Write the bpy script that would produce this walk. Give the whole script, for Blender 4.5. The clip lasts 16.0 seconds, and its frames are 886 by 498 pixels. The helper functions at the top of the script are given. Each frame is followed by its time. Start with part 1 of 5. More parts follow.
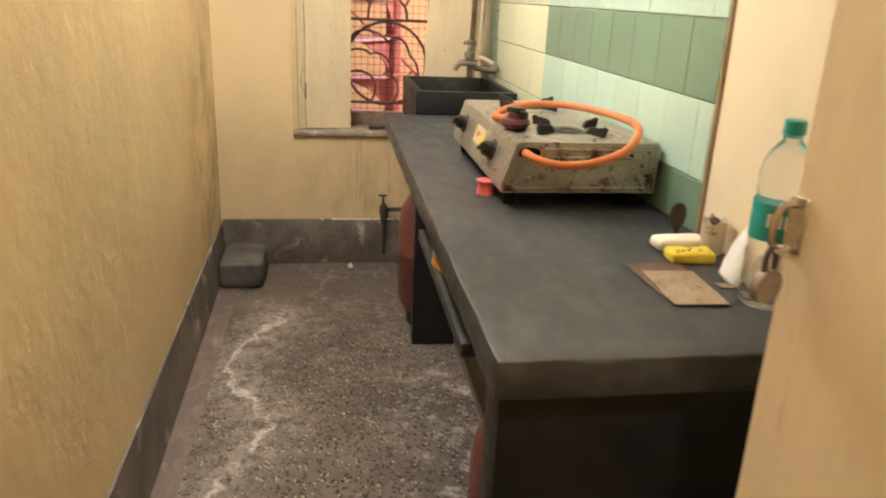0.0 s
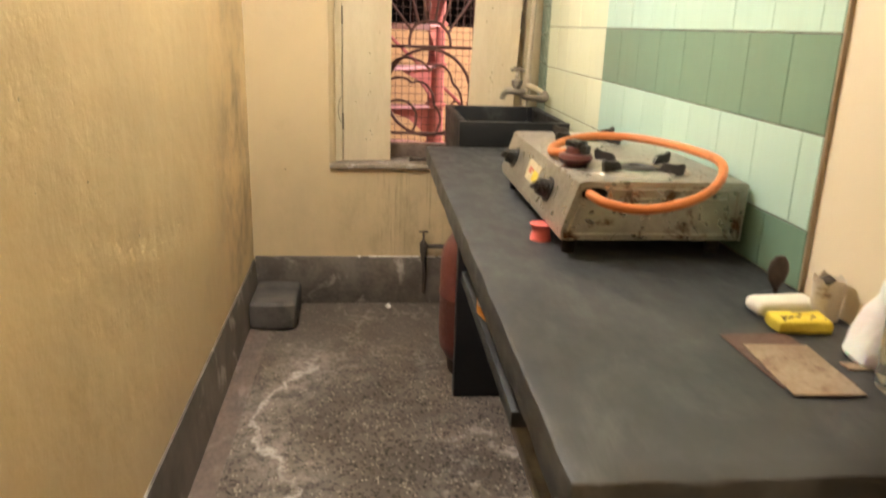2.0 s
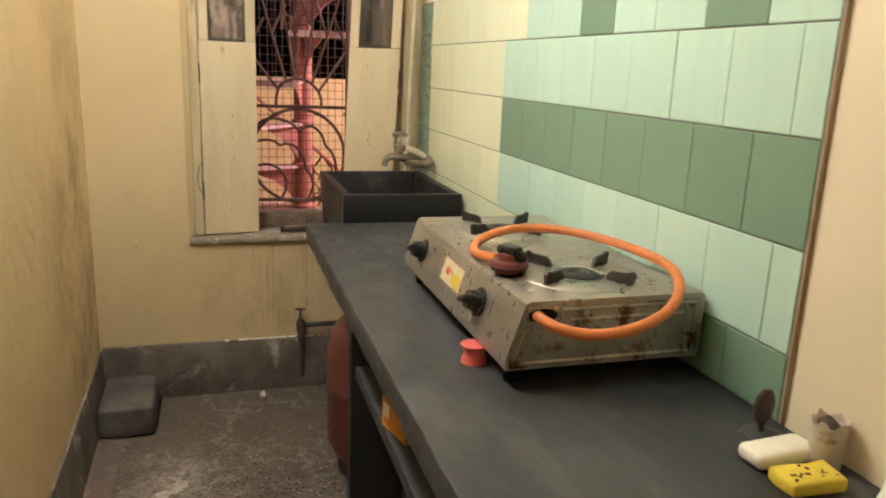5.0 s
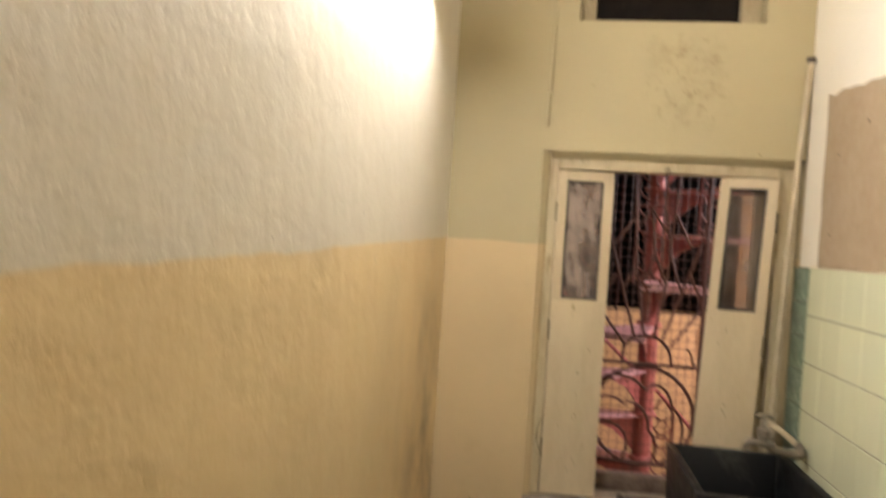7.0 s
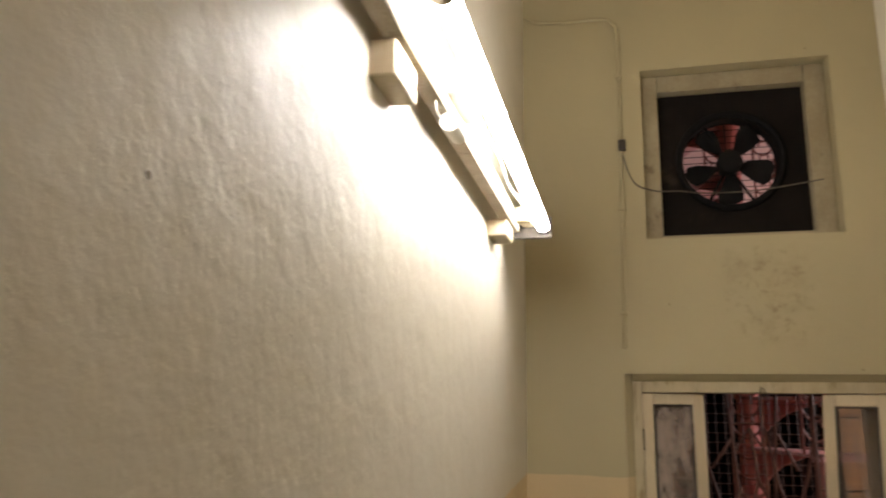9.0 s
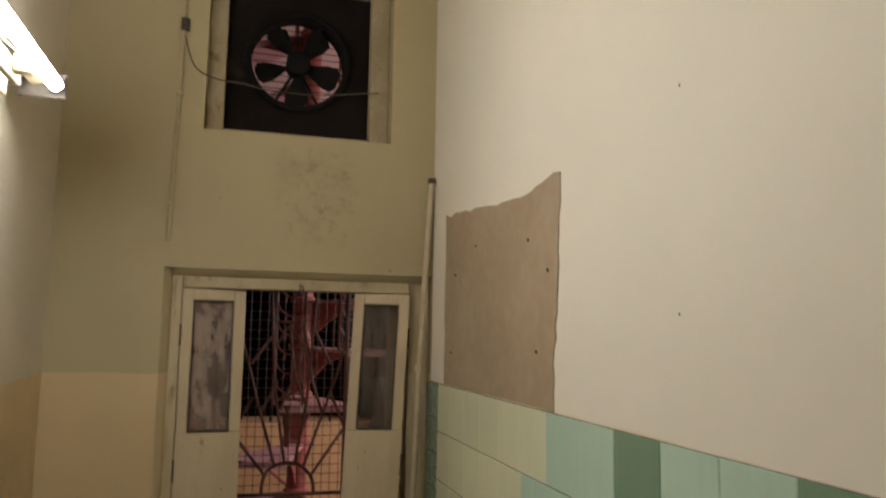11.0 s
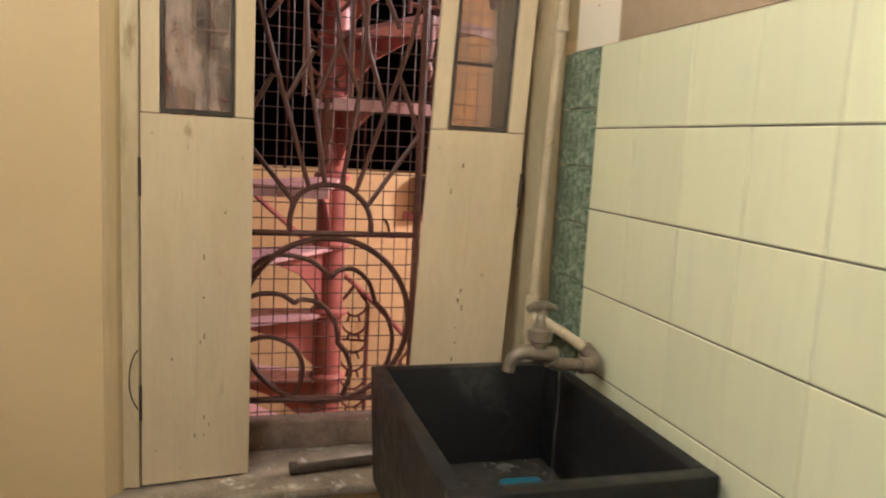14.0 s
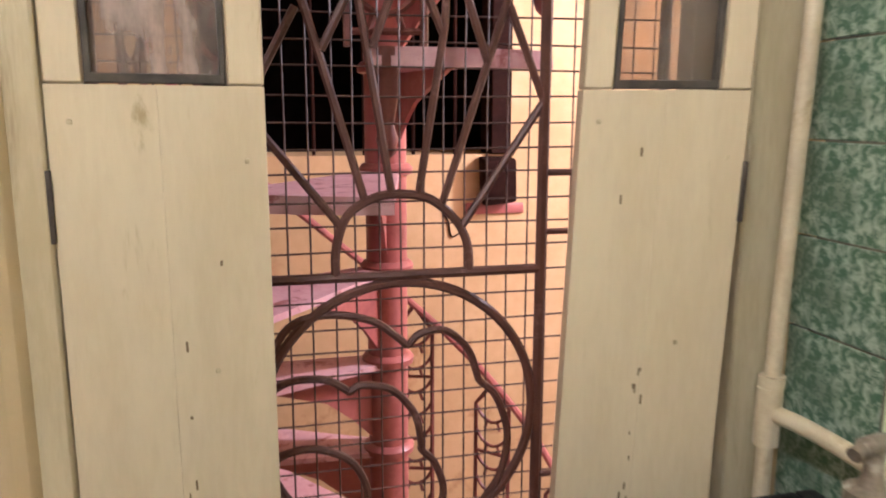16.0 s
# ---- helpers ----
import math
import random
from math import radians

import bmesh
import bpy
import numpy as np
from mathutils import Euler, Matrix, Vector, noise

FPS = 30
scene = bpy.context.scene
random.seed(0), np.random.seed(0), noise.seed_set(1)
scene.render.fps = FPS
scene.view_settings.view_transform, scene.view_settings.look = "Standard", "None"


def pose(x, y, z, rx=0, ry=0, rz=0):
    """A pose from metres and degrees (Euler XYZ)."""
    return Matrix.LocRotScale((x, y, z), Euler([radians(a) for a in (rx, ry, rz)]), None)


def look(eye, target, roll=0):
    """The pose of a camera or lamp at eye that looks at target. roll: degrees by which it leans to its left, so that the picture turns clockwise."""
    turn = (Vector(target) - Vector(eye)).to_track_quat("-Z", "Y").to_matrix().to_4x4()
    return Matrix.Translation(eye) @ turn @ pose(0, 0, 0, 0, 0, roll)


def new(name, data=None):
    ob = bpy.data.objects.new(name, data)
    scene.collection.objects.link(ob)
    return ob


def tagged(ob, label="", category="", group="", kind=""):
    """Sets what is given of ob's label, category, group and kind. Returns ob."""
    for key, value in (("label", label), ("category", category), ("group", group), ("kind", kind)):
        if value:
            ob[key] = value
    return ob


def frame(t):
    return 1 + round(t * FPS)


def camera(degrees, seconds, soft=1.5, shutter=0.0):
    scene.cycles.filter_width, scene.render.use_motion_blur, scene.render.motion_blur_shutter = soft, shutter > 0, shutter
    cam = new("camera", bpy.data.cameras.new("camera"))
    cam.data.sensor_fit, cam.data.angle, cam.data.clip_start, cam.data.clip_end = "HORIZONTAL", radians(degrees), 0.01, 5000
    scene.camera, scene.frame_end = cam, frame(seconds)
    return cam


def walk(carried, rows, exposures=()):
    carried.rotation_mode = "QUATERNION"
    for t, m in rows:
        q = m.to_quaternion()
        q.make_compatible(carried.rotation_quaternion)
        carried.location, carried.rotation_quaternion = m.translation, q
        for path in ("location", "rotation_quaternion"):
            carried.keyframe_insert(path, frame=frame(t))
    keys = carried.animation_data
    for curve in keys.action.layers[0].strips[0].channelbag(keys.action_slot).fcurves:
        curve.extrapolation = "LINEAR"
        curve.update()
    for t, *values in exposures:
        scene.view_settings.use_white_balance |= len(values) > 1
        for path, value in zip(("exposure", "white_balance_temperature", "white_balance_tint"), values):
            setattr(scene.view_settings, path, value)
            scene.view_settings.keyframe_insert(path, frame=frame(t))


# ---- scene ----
cam = camera(61.9, 16.0, soft=1.9, shutter=0.45)
PATH = [
    (0, (0.499, -0.354, 1.228), (0.797, 1.514, 0.578), 2.5),
    (0.5, (0.516, -0.218, 1.19), (0.716, 1.674, 0.572), 2.1),
    (1, (0.495, -0.181, 1.14), (0.676, 1.703, 0.491), 2.3),
    (1.5, (0.499, -0.175, 1.155), (0.726, 1.688, 0.463), 2.5),
    (2, (0.518, -0.13, 1.204), (0.706, 1.774, 0.623), 1.8),
    (2.5, (0.494, -0.039, 1.25), (0.641, 1.902, 0.791), 1.8),
    (3, (0.417, 0.062, 1.289), (0.888, 1.973, 0.933), -0.1),
    (3.2, (0.424, 0.041, 1.282), (1.013, 1.916, 0.908), -0.4),
    (5.3, (0.447, 0.195, 1.283), (0.998, 2.057, 0.807), 3.0),
    (5.5, (0.416, 0.219, 1.301), (0.928, 2.095, 0.835), 2.8),
    (6, (0.334, 0.262, 1.366), (0.689, 2.189, 0.968), 0.8),
    (6.5, (0.303, 0.313, 1.443), (0.345, 2.293, 1.165), 1.9),
    (7, (0.388, 0.329, 1.534), (0.093, 2.307, 1.507), 3.6),
    (7.5, (0.318, 0.354, 1.653), (-0.156, 2.286, 1.859), 1.9),
    (8, (0.300, 0.380, 1.734), (-0.236, 2.277, 2.076), 0.3),
    (8.5, (0.303, 0.376, 1.758), (-0.242, 2.255, 2.173), 0.3),
    (9, (0.313, 0.392, 1.768), (-0.137, 2.297, 2.179), 0.7),
    (9.5, (0.381, 0.416, 1.774), (0.184, 2.367, 2.167), 0.4),
    (10, (0.446, 0.431, 1.754), (0.521, 2.392, 2.138), -0.1),
    (10.2, (0.478, 0.438, 1.748), (0.698, 2.392, 2.112), -0.3),
    (12.3, (0.604, 0.775, 1.472), (1.298, 2.651, 1.449), 1.8),
    (12.5, (0.581, 0.853, 1.441), (1.332, 2.706, 1.383), 1.4),
    (13, (0.545, 1.069, 1.362), (1.379, 2.878, 1.18), 1.9),
    (13.3, (0.533, 1.244, 1.335), (1.292, 3.076, 1.081), 1.3),
    (13.5, (0.547, 1.352, 1.321), (1.248, 3.207, 1.057), 2.3),
    (14, (0.548, 1.589, 1.315), (1.104, 3.49, 1.037), 3.0),
    (14.5, (0.53, 1.81, 1.32), (1.086, 3.707, 1.014), 1.3),
    (15, (0.534, 1.978, 1.309), (1.117, 3.856, 0.946), 1.0),
    (15.5, (0.578, 2.128, 1.313), (1.092, 4.028, 0.958), 0.2),
    (16, (0.578, 2.274, 1.317), (1.062, 4.181, 0.96), 0.1),
]
EXPOSURES = [
    (0, 1.4, 6400, 9), (1.0, 1.55, 6450, 9), (1.5, 1.58, 6450, 9), (3.0, 0.68, 6400, 8), (5.5, 1.0, 6350, 6), (6.0, 1.05, 6400, 9), (6.5, 0.75, 6450, 10), (7.0, 0.45, 6450, 10), (7.5, -0.15, 6450, 10), (8.5, -0.7, 6450, 10), (9.0, -0.65, 6450, 10), (9.5, -0.95, 6450, 10),
    (10.0, -1.08, 6450, 10), (12.5, -0.22, 6350, 3), (13.0, 0.02, 6350, 3), (13.5, 0.35, 6350, 7), (14.5, 0.65, 6350, 10), (15.0, 0.75, 6200, 11), (15.5, 0.88, 5750, 11), (16, 0.90, 5650, 11),
]
walk(cam, [(t, look(eye, target, roll)) for t, eye, target, roll in PATH], EXPOSURES)

# ---- world and lights ----
world = bpy.data.worlds.new("night")
scene.world = world
world.use_nodes = True
world.node_tree.nodes["Background"].inputs[0].default_value = (0.012, 0.010, 0.012, 1)
TUBE_STRENGTH = 105.0
TUBE_COLOUR = (1.0, 0.95, 0.90)
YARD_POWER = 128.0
HALL_POWER = 12.0

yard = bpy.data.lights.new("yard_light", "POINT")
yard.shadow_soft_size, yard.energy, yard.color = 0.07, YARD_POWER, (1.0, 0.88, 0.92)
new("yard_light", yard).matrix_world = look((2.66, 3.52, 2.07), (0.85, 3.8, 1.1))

# fill light added in the unseen passage to brighten the kitchen's near end
hall = bpy.data.lights.new("hall_fill_light", "AREA")
hall.shape, hall.size, hall.energy, hall.color = "DISK", 0.3, HALL_POWER, (1.0, 0.85, 0.62)
new("hall_fill_light", hall).matrix_world = look((0.75, -1.4, 2.86), (0.75, -1.4, 0.0))


# ---- mesh helpers ----
def put(bm, other):
    me = bpy.data.meshes.new("scrap")
    other.to_mesh(me)
    other.free()
    bm.from_mesh(me)
    bpy.data.meshes.remove(me)
    return bm


def box(x0, x1, y0, y1, z0, z1, bevel=0.0, seg=2, bm=None):
    one = bmesh.new()
    bmesh.ops.create_cube(one, size=1, matrix=Matrix.Translation(((x0 + x1) / 2, (y0 + y1) / 2, (z0 + z1) / 2)) @ Matrix.Diagonal((x1 - x0, y1 - y0, z1 - z0, 1)))
    if bevel:
        bmesh.ops.bevel(one, geom=one.edges[:], offset=bevel, segments=seg, profile=0.5, affect="EDGES")
    return one if bm is None else put(bm, one)


def sweep(points, r, seg=8, closed=False, bm=None):
    """A round bar along a line of points; r is a number or one number a point."""
    bm = bmesh.new() if bm is None else bm
    pts = [Vector(p) for p in points]
    n = len(pts)
    radii = r if isinstance(r, (list, tuple)) else [r] * n
    rings, side = [], None
    for i, p in enumerate(pts):
        a = pts[(i - 1) % n] if (closed or i > 0) else p
        b = pts[(i + 1) % n] if (closed or i < n - 1) else p
        d = (b - a).normalized()
        if side is None:
            side = d.cross((0, 0, 1) if abs(d.z) < 0.9 else (1, 0, 0)).normalized()
        side = (side - d * side.dot(d)).normalized()
        up = d.cross(side)
        rings.append([bm.verts.new(p + radii[i] * (math.cos(k * math.tau / seg) * side + math.sin(k * math.tau / seg) * up)) for k in range(seg)])
    for i in range(n if closed else n - 1):
        a, b = rings[i], rings[(i + 1) % n]
        for k in range(seg):
            bm.faces.new((a[k], a[(k + 1) % seg], b[(k + 1) % seg], b[k]))
    if not closed:
        bm.faces.new(rings[0][::-1])
        bm.faces.new(rings[-1])
    return bm


def lathe(profile, at=(0, 0, 0), seg=24, bm=None):
    """A turned shape from pairs of radius and height."""
    bm = bmesh.new() if bm is None else bm
    c = Vector(at)
    rings = [[bm.verts.new(c + Vector((max(r, 1e-4) * math.cos(k * math.tau / seg), max(r, 1e-4) * math.sin(k * math.tau / seg), z))) for k in range(seg)] for r, z in profile]
    for a, b in zip(rings, rings[1:]):
        for k in range(seg):
            bm.faces.new((a[k], a[(k + 1) % seg], b[(k + 1) % seg], b[k]))
    bm.faces.new(rings[0][::-1])
    bm.faces.new(rings[-1])
    return bm


def prism(poly, z0, z1, bm=None):
    """An upright prism over a plan outline, counter-clockwise."""
    bm = bmesh.new() if bm is None else bm
    lo = [bm.verts.new((x, y, z0)) for x, y in poly]
    hi = [bm.verts.new((x, y, z1)) for x, y in poly]
    n = len(poly)
    for i in range(n):
        bm.faces.new((lo[i], lo[(i + 1) % n], hi[(i + 1) % n], hi[i]))
    bm.faces.new(lo[::-1])
    bm.faces.new(hi)
    return bm


def extrude_y(poly, y0, y1, bm=None):
    """A prism along y over an outline in x and z."""
    bm = bmesh.new() if bm is None else bm
    a = [bm.verts.new((x, y0, z)) for x, z in poly]
    b = [bm.verts.new((x, y1, z)) for x, z in poly]
    n = len(poly)
    for i in range(n):
        bm.faces.new((a[i], a[(i + 1) % n], b[(i + 1) % n], b[i]))
    bm.faces.new(a[::-1])
    bm.faces.new(b)
    bmesh.ops.recalc_face_normals(bm, faces=bm.faces[:])
    return bm


def smooth_line(points, steps=6):
    """A curve through points (Catmull-Rom)."""
    p = [Vector(q) for q in points]
    p = [2 * p[0] - p[1]] + p + [2 * p[-1] - p[-2]]
    out = []
    for i in range(1, len(p) - 2):
        for k in range(steps):
            t = k / steps
            out.append(0.5 * (2 * p[i] + (p[i + 1] - p[i - 1]) * t + (2 * p[i - 1] - 5 * p[i] + 4 * p[i + 1] - p[i + 2]) * t * t + (3 * p[i] - p[i - 1] - 3 * p[i + 1] + p[i + 2]) * t ** 3))
    return out + [p[-2]]


def roughen(bm, amount, scale=6.0):
    """Uneven edges: moves the vertices a little by a noise."""
    for v in bm.verts:
        v.co += Vector((noise.noise(v.co * scale), noise.noise(v.co * scale + Vector((7, 3, 1))), noise.noise(v.co * scale + Vector((1, 9, 4))))) * amount
    return bm


def mesh_of(name, bm, material, soft=True):
    me = bpy.data.meshes.new(name)
    bmesh.ops.recalc_face_normals(bm, faces=bm.faces[:])
    bm.to_mesh(me)
    bm.free()
    me.materials.append(material)
    if soft:
        me.shade_smooth()
        me.set_sharp_from_angle(angle=radians(38))
    return me


def thing(name, at, label, category, group="", kind=""):
    ob = new(name)
    ob.location = at
    ob.empty_display_size = 0.05
    return tagged(ob, label, category, group, kind)


def part(name, bm, material, parent, label="", soft=True):
    ob = new(name, mesh_of(name, bm, material, soft))
    ob.parent = parent
    if parent.type == "EMPTY":
        ob.matrix_parent_inverse = Matrix.Translation(parent.location).inverted()
    return tagged(ob, label)


def whole(name, bm, material, label="", category="", kind="", group="", soft=True):
    return tagged(new(name, mesh_of(name, bm, material, soft)), label, category, group, kind)


# ---- materials ----
class Nodes:
    """Short hand for a node material over object coordinates."""

    def __init__(self, name, rough=0.6, metal=0.0):
        self.material = bpy.data.materials.new(name)
        self.material.use_nodes = True
        self.tree = self.material.node_tree
        self.shader = self.tree.nodes["Principled BSDF"]
        self.shader.inputs["Roughness"].default_value = rough
        self.shader.inputs["Metallic"].default_value = metal
        self.where = self.tree.nodes.new("ShaderNodeTexCoord").outputs["Object"]

    def feed(self, socket, value):
        if isinstance(value, bpy.types.NodeSocket):
            self.tree.links.new(value, socket)
        elif isinstance(value, tuple) and len(value) == 3 and socket.type == "RGBA":
            socket.default_value = (*value, 1)
        else:
            socket.default_value = value

    def place(self, stretch=(1, 1, 1), shift=(0, 0, 0)):
        n = self.tree.nodes.new("ShaderNodeMapping")
        n.inputs["Scale"].default_value, n.inputs["Location"].default_value = stretch, shift
        self.feed(n.inputs["Vector"], self.where)
        return n.outputs[0]

    def noise(self, scale, detail=4.0, rough=0.55, at=None, twist=0.0):
        n = self.tree.nodes.new("ShaderNodeTexNoise")
        for key, v in (("Scale", scale), ("Detail", detail), ("Roughness", rough), ("Distortion", twist)):
            n.inputs[key].default_value = v
        self.feed(n.inputs["Vector"], at or self.where)
        return n.outputs["Fac"]

    def cells(self, scale, at=None, out="Distance", feature="F1"):
        n = self.tree.nodes.new("ShaderNodeTexVoronoi")
        n.feature = feature
        n.inputs["Scale"].default_value = scale
        self.feed(n.inputs["Vector"], at or self.where)
        return n.outputs[out]

    def math(self, kind, a, b=0.0):
        n = self.tree.nodes.new("ShaderNodeMath")
        n.operation = kind
        self.feed(n.inputs[0], a)
        self.feed(n.inputs[1], b)
        return n.outputs[0]

    def ramp(self, value, lo, hi, a=0.0, b=1.0):
        n = self.tree.nodes.new("ShaderNodeMapRange")
        n.interpolation_type = "SMOOTHSTEP"
        self.feed(n.inputs["Value"], value)
        for key, v in (("From Min", lo), ("From Max", hi), ("To Min", a), ("To Max", b)):
            n.inputs[key].default_value = v
        return n.outputs[0]

    def mix(self, fac, a, b):
        n = self.tree.nodes.new("ShaderNodeMix")
        n.data_type = "RGBA"
        self.feed(n.inputs[0], fac)
        self.feed(n.inputs[6], a)
        self.feed(n.inputs[7], b)
        return n.outputs[2]

    def axis(self, which, at=None):
        n = self.tree.nodes.new("ShaderNodeSeparateXYZ")
        self.feed(n.inputs[0], at or self.where)
        return n.outputs["XYZ".index(which)]

    def chance(self):
        return self.tree.nodes.new("ShaderNodeObjectInfo").outputs["Random"]

    def bump(self, height, strength=0.3, distance=0.002, below=None):
        n = self.tree.nodes.new("ShaderNodeBump")
        n.inputs["Strength"].default_value, n.inputs["Distance"].default_value = strength, distance
        self.feed(n.inputs["Height"], height)
        if below:
            self.feed(n.inputs["Normal"], below)
        self.feed(self.shader.inputs["Normal"], n.outputs[0])
        return n.outputs[0]

    def done(self, colour, rough=None):
        self.feed(self.shader.inputs["Base Color"], colour)
        if rough is not None:
            self.feed(self.shader.inputs["Roughness"], rough)
        return self.material


def surface(name, a, b, scale=6.0, rough=0.6, metal=0.0, bump=0.25, grain=90.0, stain=None, stain_scale=3.0, stain_at=(0.58, 0.72), stretch=(1, 1, 1), depth=0.0015, gloss=0.5):
    """A surface with slow and fine variation, grain in relief, and stains."""
    n = Nodes(name, rough, metal)
    n.shader.inputs["Specular IOR Level"].default_value = gloss
    at = n.place(stretch)
    slow, fine = n.noise(scale, 5, at=at), n.noise(scale * 9, 4, at=at)
    c = n.mix(n.ramp(n.math("ADD", n.math("MULTIPLY", slow, 0.7), n.math("MULTIPLY", fine, 0.3)), 0.35, 0.65), a, b)
    if stain:
        c = n.mix(n.ramp(n.noise(stain_scale, 7, 0.65, at=n.place(stretch, (3, 5, 2)), twist=0.4), *stain_at), c, stain)
    n.bump(n.noise(grain, 5, at=at), bump, depth)
    return n.done(c, n.ramp(fine, 0.3, 0.7, max(0.03, rough - 0.08), min(1.0, rough + 0.08)))


def painted_wall(name, low, high, line, grime, high_grime, bump=0.5, spots=True, slope=0.0):
    """Lumpy lime plaster with a darker coat up to a height, the line between the coats wavering a little."""
    n = Nodes(name, 0.62)
    z = n.axis("Z")
    slow, fine = n.noise(1.6, 5), n.noise(14, 5)
    wave = n.math("MULTIPLY", n.math("SUBTRACT", n.noise(5, 3), 0.5), 0.022)
    wave = n.math("ADD", wave, n.math("MULTIPLY", n.math("SUBTRACT", 3.0, n.axis("Y")), slope))
    above = n.ramp(n.math("ADD", z, wave), line - 0.003, line + 0.003)
    lo = n.mix(n.ramp(slow, 0.35, 0.7), low, tuple(v * 0.90 for v in low))
    lo = n.mix(n.ramp(n.noise(3.1, 8, 0.7, at=n.place((1, 1, 0.9))), 0.56, 0.80, 0, 0.45), lo, grime)
    hi = n.mix(n.ramp(slow, 0.3, 0.7), high, tuple(v * 0.94 for v in high))
    hi = n.mix(n.ramp(n.noise(2.7, 8, 0.7), 0.62, 0.78, 0, 0.25), hi, high_grime)
    c = n.mix(above, lo, hi)
    if spots:
        c = n.mix(n.ramp(n.cells(9.0), 0.035, 0.02), c, (0.20, 0.15, 0.08))
    lump = n.math("ADD", n.math("MULTIPLY", n.noise(19, 2, 0.45), 1.0), n.math("MULTIPLY", n.noise(110, 4), 0.25))
    n.bump(lump, bump, 0.006)
    return n, c


CREAM_LOW, CREAM_HIGH = (0.74, 0.56, 0.30), (0.69, 0.625, 0.51)
n, c = painted_wall("left_wall_paint", CREAM_LOW, CREAM_HIGH, 1.541, (0.40, 0.28, 0.13), (0.55, 0.47, 0.34), 0.55, slope=0.022)
# smoke grime on the wall beside the window corner
y, z = n.axis("Y"), n.axis("Z")
soot = n.math("MULTIPLY", n.ramp(y, 2.1, 2.65), n.ramp(z, 1.50, 1.0))
soot = n.math("MULTIPLY", soot, n.ramp(n.noise(3.2, 7, 0.7), 0.40, 0.66))
LEFT_PAINT = n.done(n.mix(n.math("MULTIPLY", soot, 0.8), c, (0.27, 0.19, 0.095)), n.ramp(n.noise(9, 4), 0.3, 0.7, 0.44, 0.54))
n.shader.inputs["Specular IOR Level"].default_value = 0.85

n, c = painted_wall("window_wall_paint", (0.65, 0.50, 0.29), (0.47, 0.40, 0.24), 1.541, (0.44, 0.33, 0.18), (0.40, 0.33, 0.20), 0.3)
x, z = n.axis("X"), n.axis("Z")
low = n.math("MULTIPLY", n.ramp(z, 0.62, 0.45), n.ramp(n.noise(5, 7, 0.7, at=n.place((1.6, 1, 0.8))), 0.40, 0.72))
c = n.mix(n.math("MULTIPLY", low, n.ramp(x, 0.25, 0.6, 0.2, 0.6)), c, (0.30, 0.235, 0.13))
mould = n.math("MULTIPLY", n.math("MULTIPLY", n.ramp(x, 0.62, 0.74), n.ramp(x, 1.0, 0.86)), n.math("MULTIPLY", n.ramp(z, 1.93, 2.05), n.ramp(z, 2.34, 2.24)))
mould = n.math("MULTIPLY", mould, n.math("ADD", n.ramp(n.noise(7, 6, 0.75), 0.45, 0.70, 0, 0.45), n.ramp(n.noise(26, 6, 0.7), 0.52, 0.66, 0, 0.55)))
drip = n.math("MULTIPLY", n.ramp(n.noise(1.0, 5, 0.7, at=n.place((46, 1, 1.3))), 0.48, 0.66), n.math("MULTIPLY", n.ramp(z, 0.62, 0.58), n.ramp(n.math("ADD", z, n.noise(9, 3)), 0.66, 0.95)))
c = n.mix(n.math("MULTIPLY", drip, n.ramp(x, 0.45, 0.62, 0, 0.7)), c, (0.22, 0.16, 0.09))
WINDOW_WALL_PAINT = n.done(n.mix(n.math("MULTIPLY", mould, 0.9), c, (0.24, 0.18, 0.10)))

n, c = painted_wall("right_wall_paint", (0.79, 0.66, 0.46), (0.86, 0.80, 0.69), 1.517, (0.60, 0.46, 0.28), (0.70, 0.62, 0.47), 0.22)
RIGHT_PAINT = n.done(c)
CEILING_PAINT = surface("ceiling_paint", (0.70, 0.63, 0.45), (0.62, 0.55, 0.38), 2, 0.8, bump=0.4, grain=40, stain=(0.45, 0.37, 0.22))
HALL_PAINT = surface("hall_paint", (0.72, 0.58, 0.36), (0.66, 0.52, 0.31), 2, 0.75, bump=0.4, grain=40, stain=(0.5, 0.38, 0.2))

# terrazzo with dark and pale chips and salt bloom
n = Nodes("terrazzo", 0.6)
n.shader.inputs["Specular IOR Level"].default_value = 0.25
base = n.mix(n.ramp(n.noise(5, 6), 0.35, 0.65), (0.098, 0.078, 0.062), (0.150, 0.120, 0.096))
base = n.mix(n.ramp(n.noise(1.7, 6, 0.7), 0.55, 0.7, 0, 0.7), base, (0.20, 0.15, 0.12))
chip_at = n.place((1, 1.25, 1))
dark = n.ramp(n.cells(70, chip_at), 0.43, 0.32)
dark = n.math("MULTIPLY", dark, n.ramp(n.noise(24, 2), 0.37, 0.44))
base = n.mix(dark, base, (0.026, 0.020, 0.016))
pale = n.ramp(n.cells(78, n.place((1, 1, 1), (3, 1, 0))), 0.30, 0.22)
pale = n.math("MULTIPLY", pale, n.ramp(n.noise(27, 2, at=n.place((1, 1, 1), (9, 2, 5))), 0.50, 0.54))
base = n.mix(n.math("MULTIPLY", pale, 0.85), base, (0.48, 0.41, 0.33))
